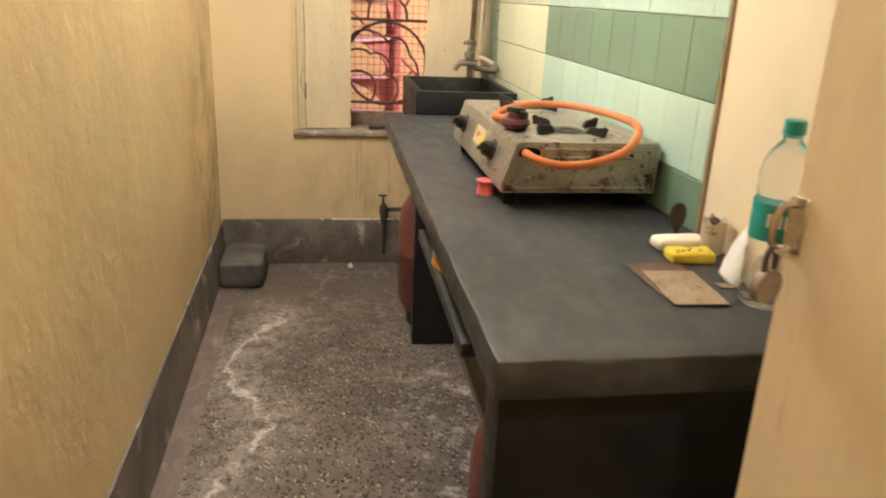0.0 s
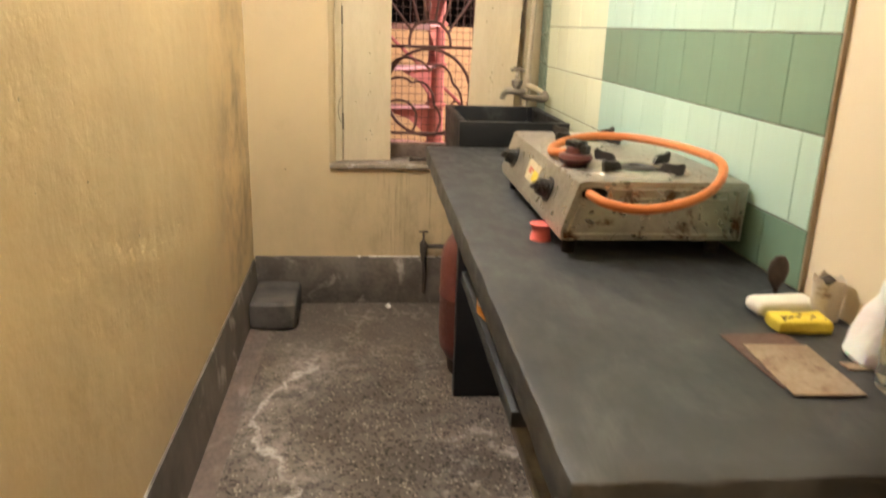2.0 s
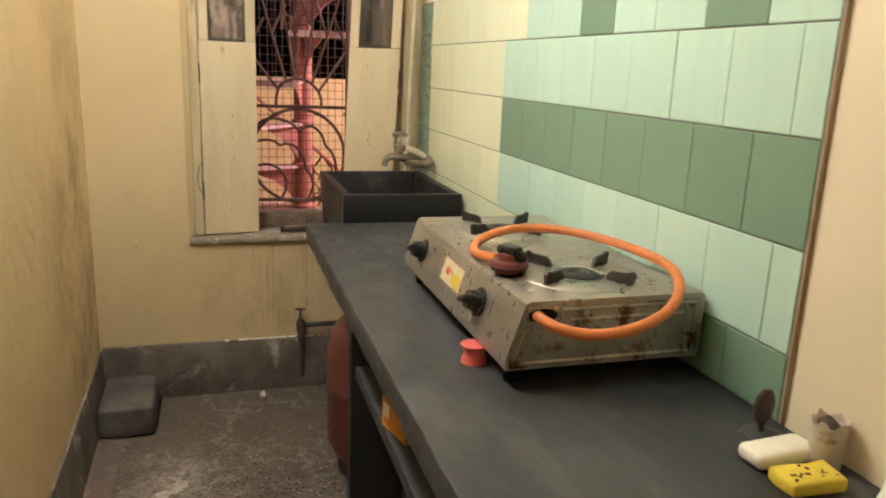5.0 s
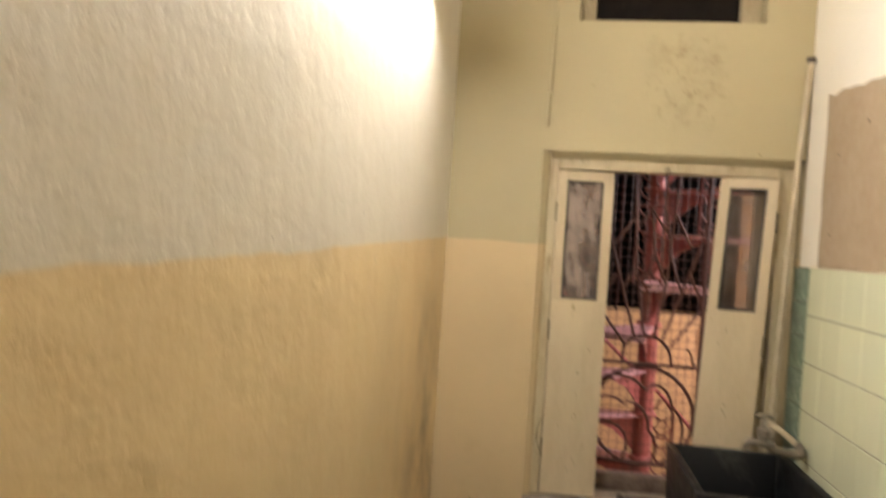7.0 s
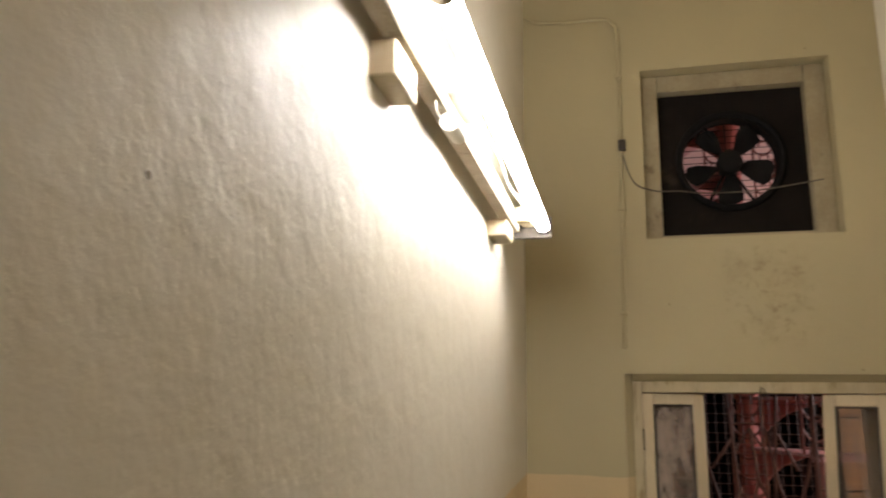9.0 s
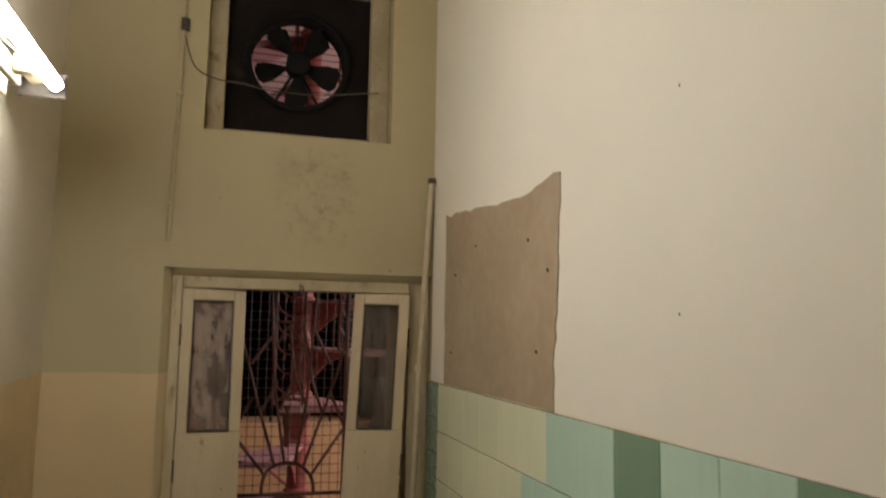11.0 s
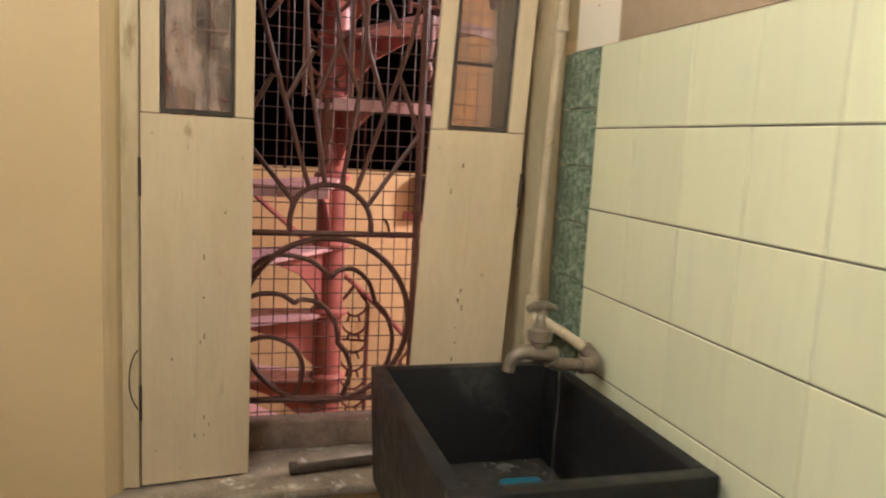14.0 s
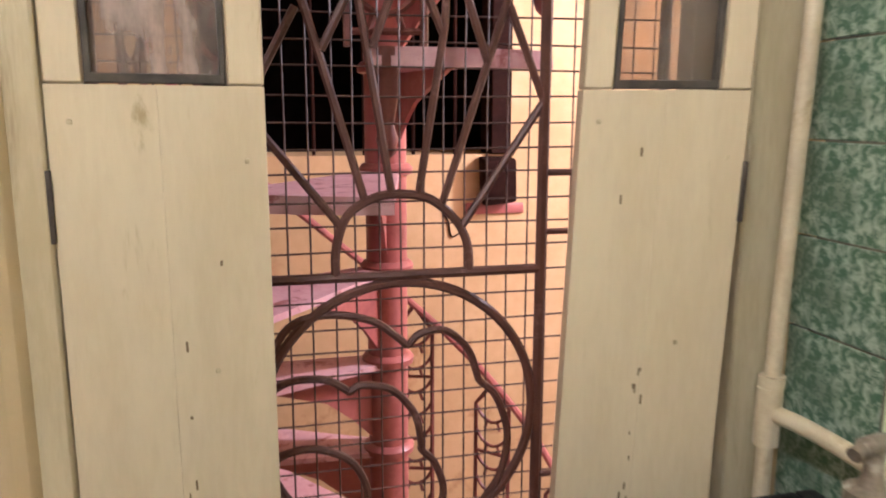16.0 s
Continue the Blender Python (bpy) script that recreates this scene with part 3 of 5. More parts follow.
# plaster rounded back into the opening
bm = bmesh.new()
for (x0, y0), (x1, y1) in (((0.333, 3.0005), (0.342, 3.012)), ((0.342, 3.012), (0.352, 3.022)), ((0.352, 3.022), (0.359, 3.0345))):
    prism([(x0, y0), (x1, y1), (x1, 3.0346), (x0, 3.0346)], 0.629, 1.875, bm)
part("reveal", roughen(bm, 0.0008, 12), WINDOW_WALL_PAINT, window, "rounded plaster reveal")
bm = bmesh.new()
for (y0, z0), (y1, z1) in (((3.0005, 1.8755), (3.012, 1.866)), ((3.012, 1.866), (3.022, 1.858)), ((3.022, 1.858), (3.0345, 1.852))):
    q = [bm.verts.new((x, y, z)) for x in (0.36, 1.194) for y, z in ((y0, z0), (y1, z1), (y1, 1.8756), (y0, 1.8756))]
    for f in ((0, 1, 2, 3), (7, 6, 5, 4), (0, 4, 5, 1), (1, 5, 6, 2), (2, 6, 7, 3), (3, 7, 4, 0)):
        bm.faces.new([q[k] for k in f])
part("reveal", bm, WINDOW_WALL_PAINT, window, "rounded plaster reveal")
bm = box(0.333, 1.194, 2.982, 3.19, 0.6075, 0.627, 0.005, 2)
bmesh.ops.subdivide_edges(bm, edges=[q for q in bm.edges if abs(q.verts[0].co.x - q.verts[1].co.x) > 0.5], cuts=40)
part("window_sill", roughen(bm, 0.003, 30), CHALKY, window, "chipped sill with flaking white paint")
part("outer_sill", roughen(box(0.334, 1.220, 3.192, 3.255, 0.6075, 0.684, 0.006), 0.003, 25), OLD_SILL, window, "weathered outer sill")


def shutter(name, x0, x1, move, flip):
    """A tall narrow shutter: two planks below, a pane above."""
    y0, y1, z0, z1, mid = 0.0, 0.027, 0.633, 1.812, 1.345
    seam = x0 + (x1 - x0) * 0.49
    body = bmesh.new()
    box(x0, seam - 0.0001, y0, y1, z0, mid, 0.0004, 1, body)
    box(seam + 0.0001, x1, y0, y1, z0, mid, 0.0004, 1, body)
    box(x0, x0 + 0.034, y0 - 0.001, y1, mid + 0.001, z1, 0.002, 1, body)
    box(x1 - 0.036, x1, y0 - 0.001, y1, mid + 0.001, z1, 0.002, 1, body)
    box(x0 + 0.0345, x1 - 0.0365, y0 - 0.001, y1, z1 - 0.036, z1, 0.002, 1, body)
    body.transform(move)
    leaf = part(name, body, WOOD_PAINT, window, "narrow cream shutter with a dusty pane")
    gx0, gx1, gz0, gz1 = x0 + 0.035, x1 - 0.037, mid + 0.002, z1 - 0.037
    b = bmesh.new()
    w = 0.006
    for q in ((gx0, gx1, gz0, gz0 + w * 1.6), (gx0, gx1, gz1 - w, gz1), (gx0, gx0 + w, gz0 + w, gz1 - w), (gx1 - w, gx1, gz0 + w, gz1 - w)):
        box(q[0], q[1], 0.002, 0.012, q[2], q[3], 0.001, 1, b)
    roughen(b, 0.0015, 60)
    b.transform(move)
    part("putty", b, PUTTY, leaf, "black crumbling putty")
    b = box(gx0 + 0.001, gx1 - 0.001, 0.010, 0.0125, gz0 + 0.001, gz1 - 0.001)
    b.transform(move)
    part("pane", b, GLASS_SMOKY if flip else GLASS_DUSTY, leaf, "dusty smeared glass").visible_shadow = False
    hx = x1 + 0.002 if flip else x0 - 0.002
    for z in (0.80, 1.23, 1.66):
        b = box(hx - 0.0028, hx + 0.0028, -0.004, 0.006, z - 0.035, z + 0.035, 0.001, 1)
        b.transform(move)
        part("hinge", b, DARK_PIPE, leaf, "dark rusted hinge")
    b = bmesh.new()
    for x, z in ((x0 + 0.02, 1.31), (x1 - 0.02, 1.27), (x0 + 0.025, 0.70), (x1 - 0.06, 1.05), (x0 + 0.07, 0.66)):
        box(x - 0.0025, x + 0.0025, -0.0016, 0.001, z - 0.0025, z + 0.0025, 0.0008, 1, b)
    b.transform(move)
    part("nail_head", b, FRAME_PAINT, leaf)
    b = bmesh.new()
    for i in range(22 if flip else 10):
        x = x0 + (0.090 if flip else 0.112) + random.gauss(0.0, 0.004 if i % 3 else 0.03)
        z, w, h = random.uniform(0.72, 1.02) if i % 3 else random.uniform(0.66, 1.30), random.uniform(0.0005, 0.0016), random.uniform(0.0015, 0.006)
        box(x - w, x + w, -0.0005, 0.001, z - h, z + h, bm=b)
    roughen(b, 0.0008, 90)
    b.transform(move)
    part("paint_chip", b, CHIPPED, leaf, "brown chips in the paint")
    return leaf


LEAN = Matrix(((1, 0, 0.040, -0.040 * 1.81), (0, 1, 0, 0), (0, 0, 1, 0), (0, 0, 0, 1)))
shutter("shutter", 0.391, 0.592, Matrix.Translation((0.391, 3.040, 0)) @ Matrix.Rotation(radians(7), 4, "Z") @ Matrix.Translation((-0.391, 0, 0)), False)
shutter("shutter", 0.953, 1.146, LEAN @ Matrix.Translation((1.146, 3.018, 0)) @ Matrix.Rotation(radians(-11), 4, "Z") @ Matrix.Translation((-1.146, 0, 0)), True)

# iron grille with a rising sun over clouds
GY = 3.214
grille = thing("window_grille", (0.763, GY, 0.684), "brown iron window grille, a rising sun over clouds, with wire mesh", "grille")
GX0, GX1, GZ0, GZ1 = 0.40, 1.13, 0.69, 1.86


def bar(name, points, r=0.0062, curve=True):
    pts = [(x, GY, z) for x, z in points]
    return part(name, sweep(smooth_line(pts, 5) if curve and len(pts) > 2 else pts, r, 7), IRON, grille)


bar("frame_bar", [(GX0, GZ0), (GX0, GZ1)], 0.008, False)
bar("frame_bar", [(GX1, GZ0), (GX1, GZ1)], 0.008, False)
bar("frame_bar", [(GX0, GZ1), (GX1, GZ1)], 0.008, False)
bar("upright", [(0.955, GZ0), (0.957, GZ1)], 0.0078, False)
bar("upright", [(0.565, GZ0), (0.565, GZ1)], 0.0078, False)
bar("crossbar", [(GX0, 1.109), (0.955, 1.108)], 0.007, False)
bar("crossbar", [(GX0, 0.735), (GX1, 0.724)], 0.007, False)
for z in (0.80, 1.159, 1.24, 1.50, 1.74):
    bar("spacer", [(0.957, z), (GX1, z)], 0.0045, False)
    bar("spacer", [(GX0, z + 0.02), (0.565, z + 0.02)], 0.0045, False)
bar("sun_arc", [(0.673, 1.11), (0.675, 1.15), (0.69, 1.19), (0.725, 1.212), (0.762, 1.216), (0.80, 1.208), (0.835, 1.178), (0.85, 1.145), (0.853, 1.11)])
for line in ([(0.683, 1.174), (0.566, 1.322)], [(0.713, 1.208), (0.64, 1.455), (0.60, 1.60), (0.568, 1.72)], [(0.748, 1.214), (0.705, 1.48), (0.68, 1.855)], [(0.783, 1.213), (0.818, 1.425), (0.845, 1.855)], [(0.815, 1.202), (0.876, 1.385), (0.925, 1.53), (0.953, 1.66)], [(0.841, 1.169), (0.955, 1.335)],
             [(0.662, 1.395), (0.715, 1.50)], [(0.816, 1.418), (0.772, 1.52), (0.75, 1.70)], [(0.876, 1.383), (0.836, 1.50), (0.80, 1.70)], [(0.955, 1.335), (0.905, 1.455)], [(0.567, 1.325), (0.632, 1.445)], [(0.725, 1.40), (0.772, 1.52)], [(0.70, 1.62), (0.75, 1.70), (0.80, 1.62)], [(0.62, 1.56), (0.69, 1.66)], [(0.90, 1.56), (0.84, 1.68)]):
    bar("sun_ray", line, 0.0055, False)
bar("ring", [(0.759 + 0.188 * math.cos(a * math.tau / 28), 0.911 + 0.188 * math.sin(a * math.tau / 28)) for a in range(29)], 0.0068)
bar("cloud", [(0.578, 0.99), (0.61, 1.045), (0.66, 1.060), (0.72, 1.048), (0.755, 1.022), (0.768, 1.012), (0.785, 1.026), (0.82, 1.028), (0.852, 1.0), (0.866, 0.962), (0.87, 0.952), (0.895, 0.925), (0.912, 0.87), (0.902, 0.81), (0.872, 0.765)], 0.0055)
bar("cloud", [(0.575, 0.955), (0.61, 0.973), (0.655, 0.972), (0.68, 0.958), (0.688, 0.953), (0.705, 0.960), (0.745, 0.950), (0.777, 0.912), (0.786, 0.870), (0.787, 0.858), (0.806, 0.835), (0.818, 0.79), (0.80, 0.735)], 0.0055)
bar("cloud", [(0.576, 0.855), (0.60, 0.872), (0.64, 0.876), (0.685, 0.855), (0.708, 0.815), (0.707, 0.775), (0.692, 0.742)], 0.0055)
bm = bmesh.new()
for i in range(25):
    x = GX0 + 0.004 + i * 0.0298
    sweep([(x + random.uniform(-0.002, 0.002), GY + 0.009, GZ0), (x + random.uniform(-0.003, 0.003), GY + 0.011, 1.3), (x + random.uniform(-0.002, 0.002), GY + 0.009, GZ1)], 0.0013, 4, bm=bm)
for i in range(35):
    z = GZ0 + 0.01 + i * 0.0338
    sweep([(GX0, GY + 0.012, z + random.uniform(-0.002, 0.002)), (0.77, GY + 0.013, z + random.uniform(-0.003, 0.003)), (GX1, GY + 0.012, z + random.uniform(-0.002, 0.002))], 0.0013, 4, bm=bm)
part("wire_mesh", bm, WIRE, grille, "rusty square wire mesh")
for x in (0.50, 1.03):
    part("anchor", box(x - 0.012, x + 0.012, GY - 0.008, GY + 0.008, 0.684, 0.728, 0.003), IRON, grille)

whole("iron_rod", sweep([(0.672, 3.045, 0.645), (0.684, 3.046, 0.645), (0.686, 3.046, 0.642), (0.83, 3.066, 0.642), (0.86, 3.07, 0.642)], [0.0135, 0.0135, 0.010, 0.010, 0.010], 12), DARK_PIPE, "short dark rusty pipe lying on the window sill", "pipe")

# ---- exhaust fan in its opening ----
fan = thing("exhaust_fan", (0.735, 3.12, 2.655), "sooty black exhaust fan on a dark board in a cream frame", "fan")
bm = bmesh.new()
for q in ((0.429, 0.488, 2.341, 2.969), (0.990, 1.059, 2.341, 2.969), (0.4885, 0.9895, 2.905, 2.969), (0.4885, 0.9895, 2.341, 2.362)):
    box(q[0], q[1], 3.06, 3.11, q[2], q[3], 0.003, 1, bm)
part("opening_frame", bm, TAN_PAINT, fan, "grimy tan painted frame")
C, R = Vector((0.735, 3.118, 2.642)), 0.165
bm = bmesh.new()
inner = [bm.verts.new((C.x + R * math.cos(k * math.tau / 48), 3.118, C.z + R * math.sin(k * math.tau / 48))) for k in range(48)]
outer = []
for k in range(48):
    a = k * math.tau / 48
    f = 1 / max(abs(math.cos(a)), abs(math.sin(a)))
    outer.append(bm.verts.new((C.x + 0.30 * f * math.cos(a), 3.118, C.z + 0.315 * f * math.sin(a))))
for k in range(48):
    bm.faces.new((inner[k], inner[(k + 1) % 48], outer[(k + 1) % 48], outer[k]))
solid = bmesh.ops.extrude_face_region(bm, geom=bm.faces[:])
bmesh.ops.translate(bm, verts=[v for v in solid["geom"] if isinstance(v, bmesh.types.BMVert)], vec=(0, 0.014, 0))
part("board", bm, SOOT_BOARD, fan, "sooty dark board", soft=False)
ring = [(C.x + (R + 0.012) * math.cos(k * math.tau / 40), 3.105, C.z + (R + 0.012) * math.sin(k * math.tau / 40)) for k in range(40)]
part("cowl", sweep(ring, 0.013, 8, True), BLACK, fan)
bm = lathe([(R + 0.001, 0.0), (R + 0.006, 0.0), (R + 0.006, 0.052), (R + 0.001, 0.052)], seg=48)
bmesh.ops.delete(bm, geom=[f for f in bm.faces if len(f.verts) > 4], context="FACES")
bm.transform(Matrix.Translation((C.x, 3.185, C.z)) @ Matrix.Rotation(radians(90), 4, "X"))
part("throat", bm, BLACK, fan, "short black duct behind the board")
hub = lathe([(0.0, -0.05), (0.035, -0.05), (0.043, -0.035), (0.043, 0.03), (0.0, 0.03)], seg=24)
hub.transform(Matrix.Translation((C.x, 3.14, C.z)) @ Matrix.Rotation(radians(90), 4, "X"))
part("motor", hub, BLACK, fan)
for k in range(5):
    bm = bmesh.new()
    rows = []
    for r, half in ((0.03, 0.20), (0.07, 0.33), (0.11, 0.36), (0.145, 0.30), (0.155, 0.15)):
        rows.append([bm.verts.new((r * math.sin(a * half), 0.018 * a * (1 - r * 2), r * math.cos(a * half))) for a in (-1, -0.5, 0, 0.5, 1)])
    for a, b in zip(rows, rows[1:]):
        for i in range(4):
            bm.faces.new((a[i], a[i + 1], b[i + 1], b[i]))
    solid = bmesh.ops.extrude_face_region(bm, geom=bm.faces[:])
    bmesh.ops.translate(bm, verts=[v for v in solid["geom"] if isinstance(v, bmesh.types.BMVert)], vec=(0, 0.003, 0))
    bm.transform(Matrix.Translation((C.x, 3.145, C.z)) @ Matrix.Rotation(radians(72 * k + 36), 4, "Y"))
    part("blade", bm, BLACK, fan)
for a in (-28, 28, 152, 208):
    e = Vector((math.sin(radians(a)), 0, math.cos(radians(a))))
    part("strut", sweep([C + e * 0.04 + Vector((0, 0.045, 0)), C + e * 0.19 + Vector((0, 0.02, 0))], 0.006, 6), BLACK, fan)
bm = bmesh.new()
for i in range(13):
    z = C.z - 0.15 + i * 0.025
    sweep([(C.x - 0.19, 3.20, z), (C.x + 0.19, 3.20, z)], 0.0016, 4, bm=bm)
for x in (C.x - 0.19, C.x + 0.19, C.x):
    sweep([(x, 3.20, C.z - 0.20), (x, 3.20, C.z + 0.20)], 0.003, 5, bm=bm)
for sx, sz in ((-1, -1), (1, -1), (-1, 1), (1, 1)):
    sweep([(C.x + sx * 0.19, 3.132, C.z + sz * 0.19), (C.x + sx * 0.19, 3.20, C.z + sz * 0.19)], 0.004, 5, bm=bm)
part("guard", bm, BLACK, fan, "wire bird guard")
part("lead", sweep(smooth_line([(0.352, 2.993, 2.66), (0.39, 2.985, 2.545), (0.46, 2.99, 2.51), (0.55, 3.03, 2.515), (0.64, 3.09, 2.52), (0.80, 3.09, 2.52), (0.93, 3.05, 2.525), (1.02, 3.04, 2.535)], 5), 0.0027, 6), GREASY_FLEX, fan, "greasy dark flex strung across the fan")

# ---- conduit on the window wall ----
conduit = thing("wall_conduit", (0.345, 2.99, 1.95), "painted cable run clipped to the cream wall", "cable")
part("cable", sweep(smooth_line([(0.004, 2.99, 3.225), (0.06, 2.992, 3.20), (0.15, 2.992, 3.19), (0.29, 2.992, 3.188), (0.335, 2.992, 3.168), (0.354, 2.992, 3.10), (0.352, 2.992, 2.70), (0.346, 2.992, 2.3), (0.338, 2.992, 1.96)], 5), 0.0065, 8), WINDOW_WALL_PAINT, conduit)
part("connector", box(0.342, 0.368, 2.978, 2.999, 2.665, 2.705, 0.004), DARK_PIPE, conduit, "dark taped joint")
for x, z in ((0.352, 2.95), (0.348, 2.45), (0.341, 2.08)):
    part("clip", box(x - 0.011, x + 0.011, 2.981, 2.999, z - 0.006, z + 0.006, 0.002, 1), WINDOW_WALL_PAINT, conduit)

casing = thing("cable_casing", (0.04, 0.608, 1.73), "old wooden cable casing on the plaster wall", "cable casing")
x0 = left_x(0.63)
bm = box(x0 - 0.002, x0 + 0.011, 0.597, 0.625, 1.86, CEIL, 0.003, 1)
part("capping", bm, FRAME_PAINT, casing)
part("capping", box(x0 - 0.002, x0 + 0.007, 0.598, 0.617, 1.73, 1.859, 0.003, 1), FRAME_PAINT, casing)
for z in (2.16, 2.5):
    part("clip", box(x0 - 0.001, x0 + 0.013, 0.590, 0.626, z, z + 0.012, 0.002, 1), FRAME_PAINT, casing)

# ---- fluorescent light on the left wall ----
light = thing("tube_light", (0.03, 1.75, 2.24), "lit fluorescent tube on a dusty batten on wooden blocks", "tube light")
part("tube", sweep([(0.128, 1.165, 2.245), (0.128, 2.350, 2.245)], 0.0165, 20), LIT_TUBE, light, "glowing white tube")
for y0, y1 in ((1.135, 1.164), (2.353, 2.366)):
    bm = sweep([(0.128, y0, 2.245), (0.128, y1, 2.245)], 0.0172, 20)
    part("end_cap", bm, CHROME, light)
part("batten", box(0.040, 0.070, 1.10, 2.30, 2.216, 2.262, 0.003, 1), DUSTY_STEEL, light, "dusty pale steel batten")
bm = box(0.0705, 0.112, 2.225, 2.262, 2.228, 2.268, 0.003, 1)
box(0.0705, 0.116, 2.262, 2.378, 2.246, 2.256, 0.001, 1, bm)
part("lamp_holder", bm, FRAME_PAINT, light, "browned lamp holder")
# bracket enlarged to cast shade on the corner; dark colour dulls its lit face
part("end_shade_bracket", box(0.045, 0.150, 2.3665, 2.377, 2.214, 2.276, 0.003, 1), PUTTY, light, "tube-end bracket enlarged to shade the corner, coloured dark")
part("lamp_holder", box(0.0705, 0.150, 1.115, 1.1345, 2.230, 2.274, 0.003, 1), WHITE, light)
for y0, y1, zz in ((1.20, 1.30, 2.165), (2.14, 2.245, 2.175)):
    part("wall_block", roughen(box(left_x(y0) - 0.022, 0.0395 + (0.02 if zz < 2.215 else 0.0), y0, y1, zz, 2.2155 if zz < 2.215 else 2.262, 0.003, 1), 0.001, 30), WOOD_PAINT, light, "cream wooden mounting block")
part("ballast", box(0.0705, 0.098, 1.43, 1.57, 2.238, 2.275, 0.004), WHITE, light)
bm = sweep([(0.070, 1.455, 2.202), (0.070, 1.525, 2.205)], 0.0165, 16)
part("starter", bm, WHITE, light, "white starter can")
for pts in ([(0.06, 1.40, 2.222), (0.06, 1.42, 2.20), (0.07, 1.455, 2.203)], [(0.085, 1.60, 2.26), (0.10, 1.75, 2.245), (0.095, 1.95, 2.238), (0.108, 2.12, 2.25), (0.10, 2.22, 2.255)], [(0.09, 1.98, 2.245), (0.105, 2.05, 2.23), (0.11, 2.15, 2.235), (0.095, 2.20, 2.25)]):
    part("wire", sweep(smooth_line(pts, 5), 0.0016, 5), WHITE, light)
part("wire", sweep(smooth_line([(0.085, 1.57, 2.262), (0.092, 1.63, 2.262), (0.09, 1.66, 2.255)], 4), 0.003, 5), LABEL_YELLOW, light, "yellow wire end")

# ---- water pipe and tap ----
pipe = thing("water_pipe", (1.15, 2.98, 0.6), "cream painted water pipe standing in the corner", "pipe")


def px(z):
    """The pipe bends a little out of plumb."""
    return float(np.interp(z, (0.2, 0.95, 1.5, 1.85, 2.22), (1.150, 1.157, 1.174, 1.188, 1.209)))


part("riser", sweep([(px(z), 2.983, z) for z in (0.217, 0.60, 0.95, 1.2, 1.5, 1.7, 1.85, 2.0, 2.216)], 0.0098, 12), PIPE_PAINT, pipe)
part("cap", lathe([(0.0, 0), (0.015, 0), (0.015, 0.018), (0.0, 0.02)], (px(2.21), 2.983, 2.205), 12), DARK_PIPE, pipe, "dark end cap")
tz = 0.972
for z, h in ((tz - 0.03, 0.06), (tz - 0.042, 0.014), (tz + 0.03, 0.014), (1.55, 0.02)):
    part("coupling", sweep([(px(z), 2.983, z), (px(z), 2.983, z + h)], 0.0155, 12), PIPE_PAINT, pipe)
part("branch", sweep(smooth_line([(px(tz), 2.978, tz), (1.172, 2.93, tz - 0.004), (1.180, 2.86, tz - 0.010), (1.186, 2.79, tz - 0.018)], 4), 0.0105, 10), PIPE_PAINT, pipe)
part("elbow", sweep(smooth_line([(1.190, 2.80, 0.953), (1.188, 2.765, 0.944), (1.176, 2.745, 0.939), (1.150, 2.742, 0.939)], 5), 0.0145, 12), GALVANISED, pipe, "grey galvanised elbow fitting")
tap = thing("tap", (1.096, 2.742, 0.958), "corroded brass water tap over the stone sink", "tap")
part("stem", sweep([(1.160, 2.742, 0.939), (1.10, 2.742, 0.945), (1.091, 2.742, 0.953)], [0.0115, 0.0115, 0.016], 12), GALVANISED, tap)
part("spout", sweep(smooth_line([(1.101, 2.742, 0.961), (1.066, 2.742, 0.965), (1.040, 2.742, 0.967), (1.024, 2.742, 0.961), (1.016, 2.742, 0.947), (1.013, 2.742, 0.934)], 5), [0.0145] * 6 + [0.013] * 8 + [0.011] * 12, 12), GALVANISED, tap)
part("bonnet", lathe([(0.0, 0), (0.014, 0), (0.014, 0.012), (0.021, 0.014), (0.022, 0.034), (0.012, 0.038), (0.008, 0.05), (0.008, 0.072), (0.0, 0.072)], (1.068, 2.742, 0.974), 14), GALVANISED, tap)
part("handle", sweep(smooth_line([(1.042, 2.737, 1.044), (1.054, 2.740, 1.048), (1.068, 2.742, 1.049), (1.083, 2.745, 1.047), (1.096, 2.748, 1.043)], 4), [0.007] * 4 + [0.009] * 8 + [0.007] * 5, 10), GALVANISED, tap, "worn cross handle")
part("thread", lathe([(0.0, 0), (0.019, 0), (0.019, 0.004), (0.0, 0.004)], (1.068, 2.742, 0.986), 14), DARK_PIPE, tap)

trickle = smooth_line([(1.112, 2.742, 0.934), (1.1125, 2.741, 0.86), (1.1115, 2.742, 0.78), (1.112, 2.742, 0.691)], 5)
whole("water_trickle", sweep(trickle, [0.0016] * 4 + [0.0011] * (len(trickle) - 4), 6), CLEAR, "thin trickle of water leaking from the tap", "water")

drain = thing("stop_valve", (0.737, 2.96, 0.25), "small rusty stop valve and pipe on the wall", "valve")
part("valve_body", sweep([(0.737, 2.962, 0.205), (0.737, 2.962, 0.23), (0.737, 2.962, 0.25), (0.737, 2.962, 0.285), (0.737, 2.962, 0.30)], [0.010, 0.010, 0.017, 0.017, 0.009], 12), DARK_PIPE, drain)
part("spindle", sweep([(0.737, 2.962, 0.30), (0.737, 2.962, 0.338)], 0.005, 8), DARK_PIPE, drain)
part("handle", box(0.716, 0.758, 2.957, 2.967, 0.335, 0.343, 0.003, 1), DARK_PIPE, drain)
part("pipe", sweep([(0.737, 2.962, 0.272), (0.85, 2.964, 0.272), (1.20, 2.966, 0.272)], 0.010, 10), DARK_PIPE, drain)
part("tail", sweep([(0.737, 2.965, 0.205), (0.742, 2.978, 0.19), (0.742, 2.976, 0.05)], 0.008, 8), DARK_PIPE, drain)

